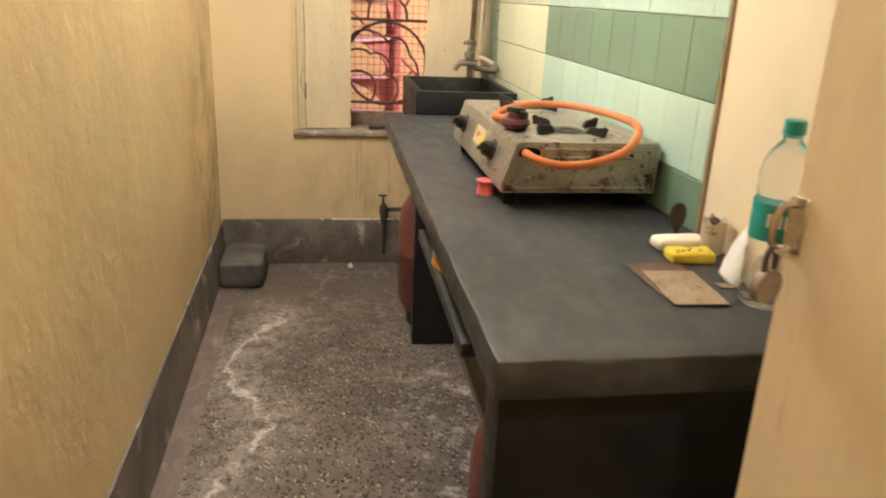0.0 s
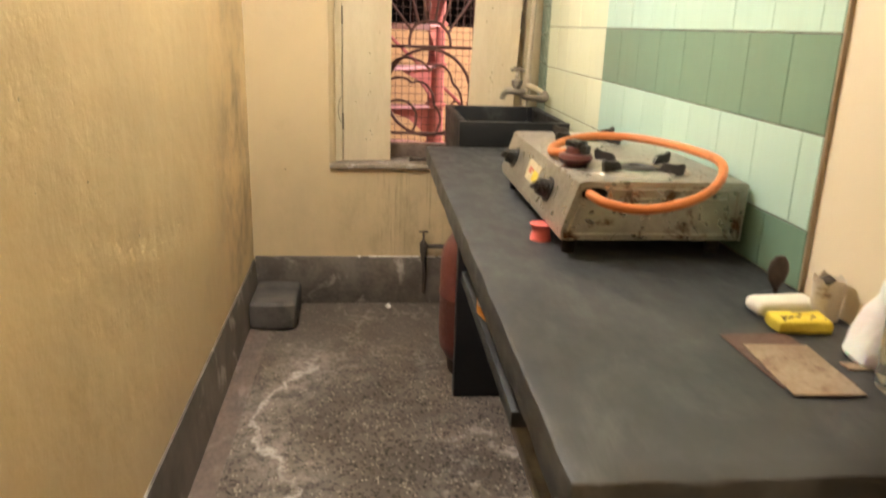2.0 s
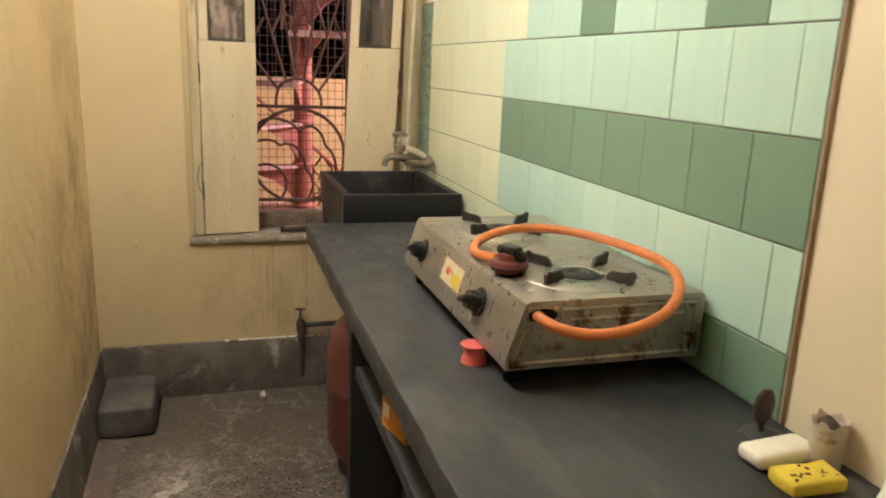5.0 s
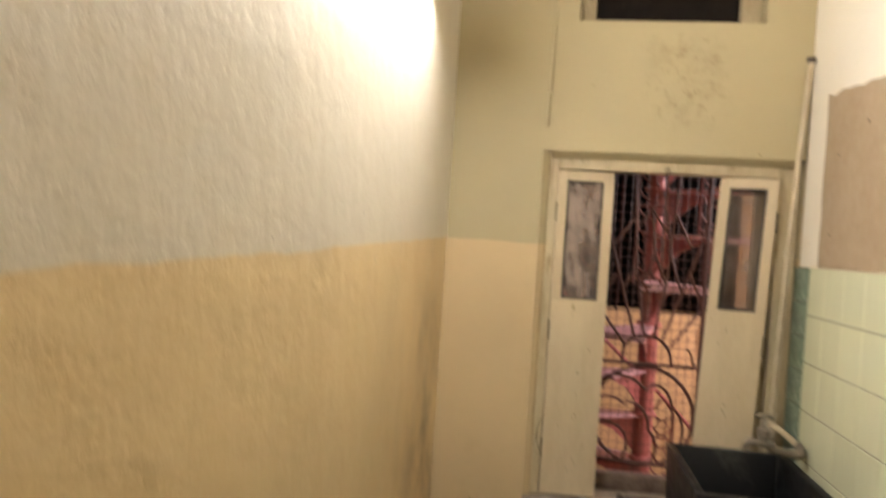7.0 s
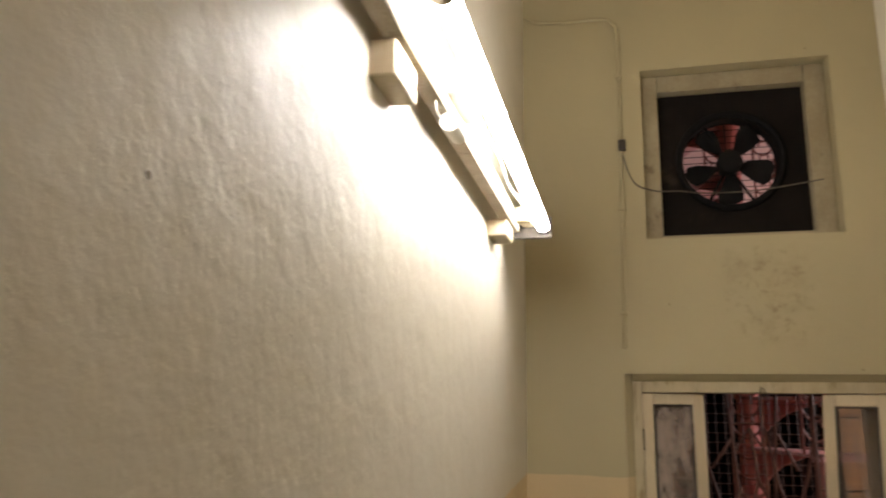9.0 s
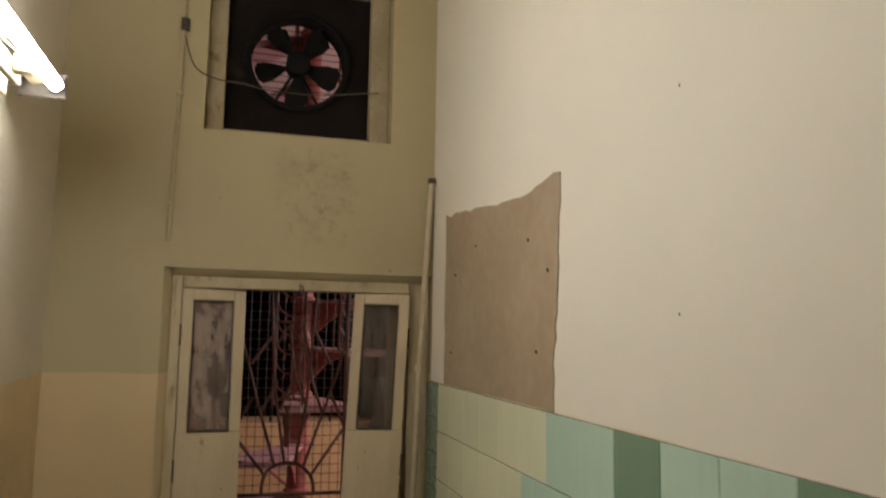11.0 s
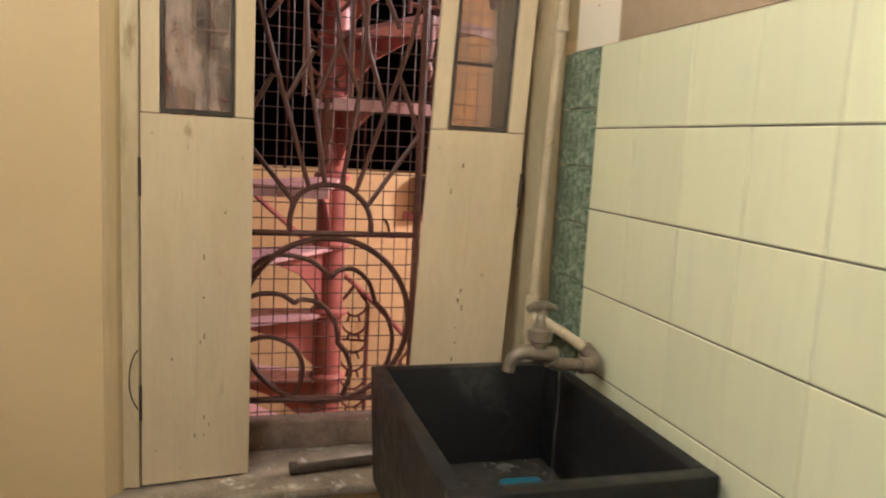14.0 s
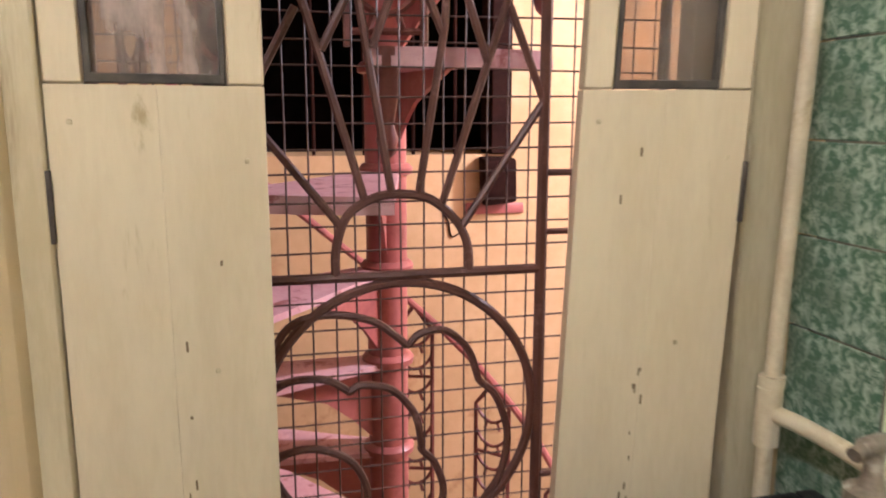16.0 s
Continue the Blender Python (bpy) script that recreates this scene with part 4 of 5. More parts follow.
loose = smooth_line([(0.386, 3.034, 0.905), (0.379, 3.030, 0.895), (0.372, 3.031, 0.87), (0.371, 3.030, 0.835), (0.376, 3.031, 0.81), (0.385, 3.034, 0.79)], 5)
whole("loose_wire", sweep(loose, 0.0014, 5), DARK_PIPE, "thin loose wire hanging by the window jamb", "wire")

# ---- counter ----
slab = box(0.70, WALL_X - 0.001, 0.448, 2.42, 0.742, 0.80, 0.006, 2)
bmesh.ops.subdivide_edges(slab, edges=[q for q in slab.edges if q.calc_length() > 1.0], cuts=70, use_grid_fill=True)
bmesh.ops.subdivide_edges(slab, edges=[q for q in slab.edges if q.calc_length() > 0.4], cuts=20, use_grid_fill=True)
for v in slab.verts:
    if v.co.x < 0.708 or v.co.y < 0.456:
        v.co += Vector((noise.noise(v.co * 22), noise.noise(v.co * 22 + Vector((5, 1, 7))), 0)) * 0.0028
        v.co.z -= max(0.0, noise.noise(v.co * 31) - 0.15) * (0.008 if v.co.z > 0.79 else 0.0)
worktop = whole("worktop", slab, SLATE, "long grey slate kitchen worktop with chalky scuffs", "worktop")
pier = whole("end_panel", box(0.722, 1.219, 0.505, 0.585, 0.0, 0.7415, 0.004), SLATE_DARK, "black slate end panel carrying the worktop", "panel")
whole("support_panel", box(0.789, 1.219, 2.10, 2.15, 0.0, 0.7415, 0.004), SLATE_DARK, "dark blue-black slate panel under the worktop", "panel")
whole("slate_shelf", roughen(box(0.80, 1.219, 1.20, 2.099, 0.412, 0.45, 0.004), 0.0), SLATE, "thick grey slate shelf below the worktop", "shelf")
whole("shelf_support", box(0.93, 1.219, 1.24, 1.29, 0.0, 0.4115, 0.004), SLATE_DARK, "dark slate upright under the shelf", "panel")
whole("plinth", box(0.945, 1.219, 0.586, 1.239, 0.0, 0.05, 0.004), CEMENT, "low cement plinth under the worktop", "plinth")
whole("plinth", box(0.945, 1.219, 1.291, 2.099, 0.0, 0.05, 0.004), CEMENT, "low cement plinth under the worktop", "plinth")


def gas_bottle(x, y, label):
    b = thing("gas_cylinder", (x, y, 0), label, "gas cylinder", "gas cylinders under the counter")
    part("body", lathe([(0.0, 0.03), (0.09, 0.035), (0.135, 0.06), (0.155, 0.10), (0.158, 0.16), (0.158, 0.285), (0.161, 0.29), (0.161, 0.30), (0.158, 0.305), (0.158, 0.41), (0.15, 0.46), (0.125, 0.50), (0.08, 0.525), (0.0, 0.53)], (x, y, 0), 40), GAS_RED, b)
    part("foot_ring", lathe([(0.115, 0.0), (0.122, 0.0), (0.125, 0.055), (0.118, 0.055), (0.112, 0.02)], (x, y, 0), 32), DARK_PIPE, b, "dark foot ring")
    part("valve", lathe([(0.0, 0.52), (0.03, 0.52), (0.03, 0.54), (0.016, 0.545), (0.016, 0.575), (0.0, 0.575)], (x, y, 0), 16), CHROME, b)
    for k in range(3):
        a0 = k * math.tau / 3
        arc = [(x + 0.095 * math.cos(a0 + t * 0.22), y + 0.095 * math.sin(a0 + t * 0.22), 0.515 + h) for t, h in ((0, 0), (0, 0.06), (1, 0.085), (2, 0.09), (3, 0.085), (4, 0.06), (4, 0))]
        part("collar_handle", sweep(arc, 0.007, 6), GAS_RED, b)
    return b


gas_bottle(0.912, 2.325, "worn red gas cylinder standing between panel and wall")
gas_bottle(0.905, 0.765, "scuffed red gas cylinder behind the black end panel")

# things on the shelf
carton = thing("carton", (0.87, 1.62, 0.45), "small orange cardboard box on the slate shelf", "box")
bm = box(-0.04, 0.04, -0.06, 0.06, 0.0, 0.078, 0.003, 1)
bm.transform(Matrix.Translation((0.852, 1.69, 0.4505)) @ Matrix.Rotation(radians(14), 4, "Z"))
part("body", bm, ORANGE_BOX, carton)
bm = box(-0.0412, -0.0405, 0.02, 0.05, 0.03, 0.065)
bm.transform(Matrix.Translation((0.852, 1.69, 0.4505)) @ Matrix.Rotation(radians(14), 4, "Z"))
part("sticker", bm, WHITE, carton, "small white sticker")
bowl = thing("plastic_bowl", (0.89, 1.96, 0.45), "dark green plastic bowl on the slate shelf", "bowl")
part("bowl", lathe([(0.0, 0.001), (0.042, 0.001), (0.058, 0.03), (0.07, 0.075), (0.074, 0.078), (0.074, 0.081), (0.067, 0.080), (0.054, 0.032), (0.04, 0.006), (0.0, 0.006)], (0.885, 1.965, 0.45), 28), GREEN_PLASTIC, bowl)

# ---- stone sink ----
sink = thing("stone_sink", (1.0, 2.67, 0.66), "black stone sink box with scuffed rim beside the window", "sink")
SX0, SX1, SY0, SY1, SZ0, SZ1, T = 0.812, 1.197, 2.428, 2.945, 0.655, 0.888, 0.028
part("front_wall", box(SX0, SX1, SY0 - 0.03, SY0, 0.801, SZ1, 0.003), BLACK_STONE, sink, "scuffed front slab")
part("back_wall", box(SX0 + T, SX1 - T, SY1 - T, SY1, SZ0, SZ1 - 0.0005, 0.003), BLACK_STONE, sink)
bm = box(SX0, SX0 + T, SY0 + 0.0005, SY1, SZ0, SZ1, 0.004)
for v in bm.verts:
    if v.co.z < 0.7 and v.co.x < SX0 + 0.01:
        v.co.x += 0.012
part("side_wall", bm, BLACK_STONE, sink)
part("side_wall", box(SX1 - T, SX1, SY0 + 0.0005, SY1, SZ0, SZ1, 0.004), BLACK_STONE, sink)
part("basin_floor", box(SX0 + T + 0.0005, SX1 - T - 0.0005, SY0 + 0.0005, SY1 - T - 0.0005, SZ0, 0.69, 0.002), WET_SLATE, sink, "wet grey basin floor with lime")
part("drain", lathe([(0.0, 0), (0.03, 0), (0.032, 0.003), (0.018, 0.003), (0.0, 0.001)], (1.0, 2.62, 0.69), 20), CHROME, sink, "dull metal drain")
whole("sink_support", box(1.02, 1.219, 2.50, 2.90, 0.0, 0.6545, 0.004), CEMENT, "cement block carrying the stone sink", "support")
whole("scouring_pad", roughen(box(1.03, 1.115, 2.745, 2.80, 0.6905, 0.712, 0.010, 3), 0.006, 24), BLUE_PLASTIC, "crumpled blue scouring pad in the sink", "scouring pad")

# stone block on the floor in the corner
block = box(0.022, 0.206, 2.675, 2.955, 0.0032, 0.118, 0.016, 3)
bmesh.ops.subdivide_edges(block, edges=block.edges[:], cuts=2, use_grid_fill=True)
for v in roughen(block, 0.006, 17).verts:
    v.co.z = max(v.co.z, 0.0032)
whole("stone_block", block, DUSTY_STONE, "dark stone block on the floor in the corner", "stone block")
whole("salt_lump", roughen(lathe([(0.012, 0.0), (0.011, 0.008), (0.004, 0.018), (0.0, 0.02)], (0.585, 2.93, 0.0), 8), 0.003, 60), WHITE, "small white lump of lime by the skirting", "lump")

# ---- gas stove ----
stove = thing("gas_stove", (1.02, 1.46, 0.80), "old two-burner steel gas stove with rust and grease", "gas stove")
Y0, Y1 = 1.136, 1.782
section = [(0.858, 0.835), (0.856, 0.852), (0.885, 0.940), (0.892, 0.944), (1.196, 0.944), (1.202, 0.938), (1.198, 0.835)]
part("body", extrude_y(section, Y0 + 0.0015, Y1), STEEL, stove)
bm = bmesh.new()
rim = [(0.862, 0.838), (0.860, 0.852), (0.888, 0.936), (1.197, 0.936), (1.194, 0.838)]
extrude_y(rim, Y0 - 0.0005, Y0 + 0.001, bm)
side = part("side_panel", bm, STEEL_SIDE, stove, "rust-spotted cream side panel")
for pts in ([(0.868, 0.846), (1.182, 0.846)], [(1.182, 0.846), (1.182, 0.930)], [(0.945, 0.930), (1.182, 0.930)], [(0.868, 0.846), (0.885, 0.90)], [(0.96, 0.912), (1.16, 0.912)]):
    part("rib", sweep([(x, Y0 - 0.001, z) for x, z in pts], 0.0032, 6), STEEL_SIDE, side)
# flat face coloured black for the dark inside of the gas inlet
bm = bmesh.new()
ring = [bm.verts.new((0.913 + 0.024 * math.cos(k * math.tau / 20), Y0 - 0.0012, 0.922 + 0.011 * math.sin(k * math.tau / 20))) for k in range(20)]
bm.faces.new(ring)
part("inlet_hole", bm, BLACK, side, "flat black disc standing in for the gas inlet hole")
# two small black discs give the darkness of the vents
for x in (1.118, 1.138):
    b = lathe([(0.0, 0), (0.004, 0), (0.004, 0.001), (0.0, 0.001)], seg=10)
    b.transform(Matrix.Translation((x, Y0 - 0.0006, 0.918)) @ Matrix.Rotation(radians(90), 4, "X"))
    part("vent_hole", b, BLACK, side)
for x, y in ((0.885, 1.18), (0.885, 1.735), (1.165, 1.18), (1.165, 1.735)):
    part("foot", lathe([(0.0, 0), (0.012, 0), (0.015, 0.034), (0.0, 0.0348)], (x, y, 0.8002), 14), BLACK, stove, "black rubber foot")
# the sloping front carries knobs and a label
tilt = math.atan2(0.029, 0.088)
FRONT_FACE = Matrix.Rotation(-radians(90) + tilt, 4, "Y")
for y in (1.298, 1.664):
    b = lathe([(0.0, 0), (0.025, 0), (0.026, 0.004), (0.019, 0.006), (0.019, 0.012), (0.016, 0.026), (0.0, 0.027)], seg=24)
    box(-0.0045, 0.0045, -0.021, 0.021, 0.010, 0.036, 0.003, 2, b)
    b.transform(Matrix.Translation((0.869, y, 0.894)) @ FRONT_FACE @ Matrix.Rotation(radians(25), 4, "Z"))
    part("knob", b, BAKELITE, stove, "black bakelite knob")
b = box(-0.022, 0.022, -0.058, 0.058, 0.0, 0.0008)
b.transform(Matrix.Translation((0.8705, 1.462, 0.897)) @ FRONT_FACE)
sticker = part("sticker", b, LABEL_FADED, stove, "faded yellow and red sticker")
for x0, x1, y0, y1, m in ((-0.006, 0.008, 0.014, 0.034, LABEL_RED), (-0.016, 0.006, -0.052, -0.006, LABEL_YELLOW), (0.002, 0.006, -0.004, 0.010, LABEL_RED)):
    b = box(x0, x1, y0, y1, 0.0009, 0.0013)
    b.transform(Matrix.Translation((0.8705, 1.462, 0.897)) @ FRONT_FACE)
    part("print", b, m, sticker)
TOP = 0.9445
for y in (1.262, 1.632):
    x = 1.032
    # flat disc coloured black for the shade inside the sunken burner hole
    part("well", lathe([(0.0, 0.0), (0.047, 0.0), (0.047, 0.0012), (0.0, 0.0012)], (x, y, TOP), 36), BLACK, stove, "black disc standing in for the sunken burner well's darkness")
    part("drip_ring", lathe([(0.045, 0.0008), (0.049, 0.0030), (0.070, 0.0052), (0.096, 0.0040), (0.102, 0.0012), (0.103, 0.0)], (x, y, TOP), 44), STEEL, stove, "greasy steel ring")
    part("burner_cup", lathe([(0.041, 0.0013), (0.046, 0.0013), (0.049, 0.0042), (0.046, 0.0048), (0.043, 0.0026)], (x, y, TOP), 36), CHROME, stove, "bright worn burner cup")
    part("burner_head", lathe([(0.0, 0.0013), (0.034, 0.0013), (0.036, 0.0045), (0.031, 0.0075), (0.018, 0.0070), (0.015, 0.0035), (0.0, 0.0035)], (x, y, TOP), 32), CAST, stove, "black cast burner head")
    for k in range(4):
        a = radians(34 + 90 * k)
        arm = bmesh.new()
        prof = [(0.052, 0.0055), (0.096, 0.0035), (0.103, 0.0045), (0.107, 0.022), (0.101, 0.0265), (0.090, 0.0225), (0.064, 0.0215), (0.056, 0.016)]
        extrude_y(prof, -0.0030, 0.0030, arm)
        box(0.074, 0.084, -0.008, 0.008, 0.0042, 0.0075, 0.001, 1, arm)
        arm.transform(Matrix.Translation((x, y, TOP)) @ Matrix.Rotation(a, 4, "Z"))
        part("pan_support", arm, CAST, stove, "black pan support")
hose = thing("gas_hose", (1.02, 1.30, TOP), "orange rubber gas hose looped over the stove", "hose")
line = [(0.905, 1.150, 0.922), (0.905, 1.125, 0.921), (0.925, 1.098, 0.913), (0.97, 1.078, 0.908), (1.03, 1.072, 0.915), (1.09, 1.083, 0.932), (1.13, 1.11, 0.952), (1.158, 1.16, 0.968), (1.170, 1.22, 0.974), (1.175, 1.31, 0.972), (1.165, 1.40, 0.970), (1.13, 1.465, 0.972), (1.08, 1.505, 0.973), (1.02, 1.515, 0.972), (0.96, 1.497, 0.966), (0.915, 1.458, 0.958), (0.895, 1.41, 0.955), (0.893, 1.380, 0.957), (0.897, 1.348, 0.961), (0.905, 1.318, 0.965)]
part("tube", sweep(smooth_line(line, 5), 0.0088, 12), RUBBER, hose)
reg = part("regulator", lathe([(0.0, 0.0), (0.018, 0.0), (0.030, 0.008), (0.035, 0.016), (0.032, 0.023), (0.020, 0.026), (0.018, 0.036), (0.012, 0.039), (0.0, 0.039)], (0.916, 1.292, 0.9446), 20), MAROON, hose, "maroon gas regulator")
b = box(-0.014, 0.014, -0.019, 0.019, 0.036, 0.050, 0.004, 2)
box(-0.008, 0.008, -0.034, -0.012, 0.026, 0.044, 0.004, 2, b)
b.transform(Matrix.Translation((0.916, 1.292, 0.9446)) @ Matrix.Rotation(radians(30), 4, "Z"))
part("knob", b, BAKELITE, reg, "black regulator switch")
part("nozzle", sweep([(0.903, 1.326, 0.964), (0.912, 1.305, 0.966)], 0.007, 10), MAROON, reg)

cup = lathe([(0.0, 0.0), (0.0215, 0.0), (0.020, 0.010), (0.0175, 0.018), (0.0195, 0.026), (0.023, 0.031), (0.023, 0.0325), (0.018, 0.0315), (0.0, 0.029)], (0.850, 1.262, 0.8003), 24)
whole("pink_stopper", roughen(cup, 0.001, 40), PINK_PLASTIC, "bright pink plastic cup tucked under the stove", "cup")

# ---- small things on the worktop ----
Z = 0.8003
b = box(1.010, 1.098, 0.60, 0.742, Z + 0.0024, Z + 0.0048, 0.0008, 1)
b2 = box(0.0, 0.098, 0.0, 0.158, Z, Z + 0.0022, 0.0008, 1)
b2.transform(Matrix.Translation((1.005, 0.625, 0)) @ Matrix.Rotation(radians(2), 4, "Z"))
whole("metal_plate", b2, RUST_PLATE, "flat rust-brown metal plate on the worktop", "metal plate")
b.transform(Matrix.Translation((1.055, 0.67, 0)) @ Matrix.Rotation(radians(-3), 4, "Z") @ Matrix.Translation((-1.055, -0.67, 0)))
whole("metal_plate", b, WORN_PLATE, "worn greyish metal plate lying on a rusty one", "metal plate")
b = box(-0.05, 0.05, -0.0235, 0.0235, 0.0, 0.024, 0.0105, 4)
b.transform(Matrix.Translation((1.136, 0.868, Z)) @ Matrix.Rotation(radians(4), 4, "Z"))
whole("soap_bar", b, SOAP, "rounded off-white bar of soap", "soap")
b = box(-0.040, 0.040, -0.024, 0.024, 0.0, 0.019, 0.005, 3)
b.transform(Matrix.Translation((1.128, 0.806, Z)) @ Matrix.Rotation(radians(-3), 4, "Z"))
bmesh.ops.subdivide_edges(b, edges=b.edges[:], cuts=2, use_grid_fill=True)
sponge = whole("sponge", roughen(b, 0.003, 35), SPONGE, "bright yellow kitchen sponge with brown discs for its small holes", "sponge")
# brown discs on top, their colour giving the shade inside small holes
b = bmesh.new()
for i in range(16):
    x, y = 1.128 + random.uniform(-0.032, 0.032), 0.806 + random.uniform(-0.017, 0.017)
    lathe([(0.0, 0.0), (0.0022, 0.0), (0.0018, 0.0012), (0.0, 0.0012)], (x, y, Z + 0.0187), 7, b)
part("pore", b, RUST_PLATE, sponge)
spoon = thing("wooden_spoon", (1.155, 0.925, Z), "dark burnt spoon standing bowl upward in a small heap", "spoon")
b = lathe([(0.0, -0.03), (0.006, -0.028), (0.014, -0.016), (0.0175, 0.0), (0.015, 0.014), (0.008, 0.023), (0.0, 0.025)], seg=20)
b.transform(Matrix.Translation((1.156, 0.925, Z + 0.048)) @ Matrix.Diagonal((1, 0.45, 1, 1)))
part("bowl", b, CHAR, spoon)
part("handle", sweep([(1.156, 0.925, Z + 0.022), (1.157, 0.926, Z + 0.004)], 0.004, 8), CHAR, spoon)
part("stand", roughen(lathe([(0.0, 0.0), (0.032, 0.0), (0.030, 0.004), (0.012, 0.010), (0.0, 0.011)], (1.163, 0.925, Z), 18), 0.003, 50), SLATE, spoon, "grey crumbling base")
tin = thing("tin_cup", (1.192, 0.845, Z), "crumpled pale tin cup with a jagged rim", "cup")
b = bmesh.new()
seg = 22
lo = [b.verts.new((1.190 + 0.0205 * math.cos(k * math.tau / seg), 0.845 + 0.0205 * math.sin(k * math.tau / seg), Z)) for k in range(seg)]
hi = [b.verts.new((1.190 + 0.0225 * math.cos(k * math.tau / seg), 0.845 + 0.0225 * math.sin(k * math.tau / seg), Z + 0.062 + random.uniform(-0.006, 0.008))) for k in range(seg)]
ins = [b.verts.new((1.190 + 0.0205 * math.cos(k * math.tau / seg), 0.845 + 0.0205 * math.sin(k * math.tau / seg), Z + 0.055)) for k in range(seg)]
for k in range(seg):
    j = (k + 1) % seg
    b.faces.new((lo[k], lo[j], hi[j], hi[k]))
    b.faces.new((hi[k], hi[j], ins[j], ins[k]))
b.faces.new(lo[::-1])
b.faces.new(ins)
part("cup", b, TIN, tin)
part("crumpled_filling", roughen(lathe([(0.0, 0.050), (0.016, 0.050), (0.014, 0.058), (0.006, 0.064), (0.0, 0.062)], (1.190, 0.845, Z), 12), 0.006, 60), DARK_PIPE, tin, "brown wad in the cup")

scrap = roughen(box(1.117, 1.158, 0.668, 0.690, Z + 0.001, Z + 0.003, 0.0006, 1), 0.003, 60)
for v in scrap.verts:
    v.co.z = max(v.co.z, Z)
whole("wrapper_scrap", scrap, WORN_PLATE, "small torn brown wrapper on the worktop", "wrapper")
bag = lathe([(0.0, 0.0), (0.040, 0.0), (0.044, 0.010), (0.038, 0.035), (0.026, 0.065), (0.012, 0.092), (0.012, 0.105), (0.005, 0.115), (0.0, 0.115)], (1.176, 0.70, Z), 26)
bmesh.ops.subdivide_edges(bag, edges=bag.edges[:], cuts=1, use_grid_fill=True)
for v in roughen(bag, 0.007, 26).verts:
    v.co.z = max(v.co.z, Z)
    v.co.x = min(v.co.x, WALL_X - 0.002)
whole("plastic_bag", bag, POLYTHENE, "crumpled white polythene bag on the worktop", "plastic bag")

bottle = thing("water_bottle", (1.150, 0.605, Z), "clear plastic water bottle with teal cap and label", "bottle")
bx, by = 1.150, 0.608
part("body", lathe([(0.0, 0.003), (0.028, 0.0), (0.035, 0.006), (0.0365, 0.02), (0.034, 0.03), (0.0365, 0.045), (0.0365, 0.085), (0.034, 0.095), (0.0365, 0.105), (0.0365, 0.165), (0.0335, 0.172), (0.0365, 0.180), (0.035, 0.192), (0.0365, 0.203), (0.033, 0.222), (0.024, 0.240), (0.0145, 0.252), (0.013, 0.256), (0.016, 0.258), (0.013, 0.260), (0.0, 0.261)], (bx, by, Z), 32), CLEAR, bottle, "clear ribbed plastic").visible_shadow = False
part("cap", lathe([(0.0, 0.2612), (0.0155, 0.2612), (0.016, 0.266), (0.0152, 0.280), (0.013, 0.282), (0.0, 0.282)], (bx, by, Z), 24), TEAL, bottle, "teal screw cap")
wrap = part("wrapper", lathe([(0.0368, 0.108), (0.0372, 0.108), (0.0372, 0.163), (0.0368, 0.163)], (bx, by, Z), 32), TEAL, bottle, "teal paper label")
b = bmesh.new()
for a0, w, z0, z1 in ((215, 10, 0.130, 0.150), (228, 6, 0.130, 0.150), (237, 10, 0.130, 0.150), (252, 10, 0.130, 0.150)):
    q = []
    for a in (a0, a0 + w / 2, a0 + w):
        c, s = math.cos(radians(a)), math.sin(radians(a))
        q.append((b.verts.new((bx + 0.0374 * c, by + 0.0374 * s, Z + z0)), b.verts.new((bx + 0.0374 * c, by + 0.0374 * s, Z + z1))))
    for (p0, p1), (r0, r1) in zip(q, q[1:]):
        b.faces.new((p0, r0, r1, p1))
part("print", b, WHITE, wrap, "white printed blocks")

# ---- door leaf standing open ----
H, E2 = Vector((1.188, -0.345)), Vector((0.968, 0.318))
along = (E2 - H).normalized()
MD = Matrix(((along.x, -along.y, 0, H.x), (along.y, along.x, 0, H.y), (0, 0, 1, 0.012), (0, 0, 0, 1)))
LEN = (E2 - H).length
door = thing("door_1", (H.x, H.y, 0.012), "cream painted plank door standing open with hasp and padlock", "door", kind="structure")
for k in range(4):
    a, b_ = LEN * k / 4, LEN * (k + 1) / 4
    b = box(a + 0.0006, b_ - 0.0006, -0.032, 0.0, 0.0, 2.03, 0.002, 1)
    b.transform(MD)
    part("plank", b, DOOR_PAINT, door)
for z in (0.25, 1.0, 1.75):
    b = box(0.02, LEN - 0.06, -0.052, -0.0325, z, z + 0.1, 0.003, 1)
    b.transform(MD)
    part("ledge", b, DOOR_PAINT, door)
bm = bmesh.new()
for x0, x1, z1 in ((1.176, 1.1995, 2.085),):
    box(x0, x1, FRONT - 0.12, FRONT + 0.004, 0.0, z1, 0.003, 1, bm)
part("door_frame", bm, DOOR_PAINT, door)
for z in (0.3, 1.0, 1.8):
    part("hinge", sweep([(H.x + 0.002, H.y - 0.006, z), (H.x + 0.002, H.y - 0.006, z + 0.09)], 0.006, 8), DARK_PIPE, door)
hz = 1.0
b = box(LEN - 0.02, LEN + 0.001, 0.001, 0.004, hz - 0.022, hz + 0.038, 0.001, 1)
b.transform(MD)
hasp = part("hasp", b, CHROME, door, "worn steel hasp plate")
b = sweep(smooth_line([(LEN - 0.010, 0.003, hz - 0.016), (LEN - 0.008, 0.022, hz - 0.018), (LEN - 0.006, 0.030, hz - 0.004), (LEN - 0.006, 0.030, hz + 0.016), (LEN - 0.008, 0.022, hz + 0.030), (LEN - 0.010, 0.003, hz + 0.030)], 4), 0.0042, 8)
b.transform(MD)
part("staple", b, CHROME, hasp, "worn steel staple")
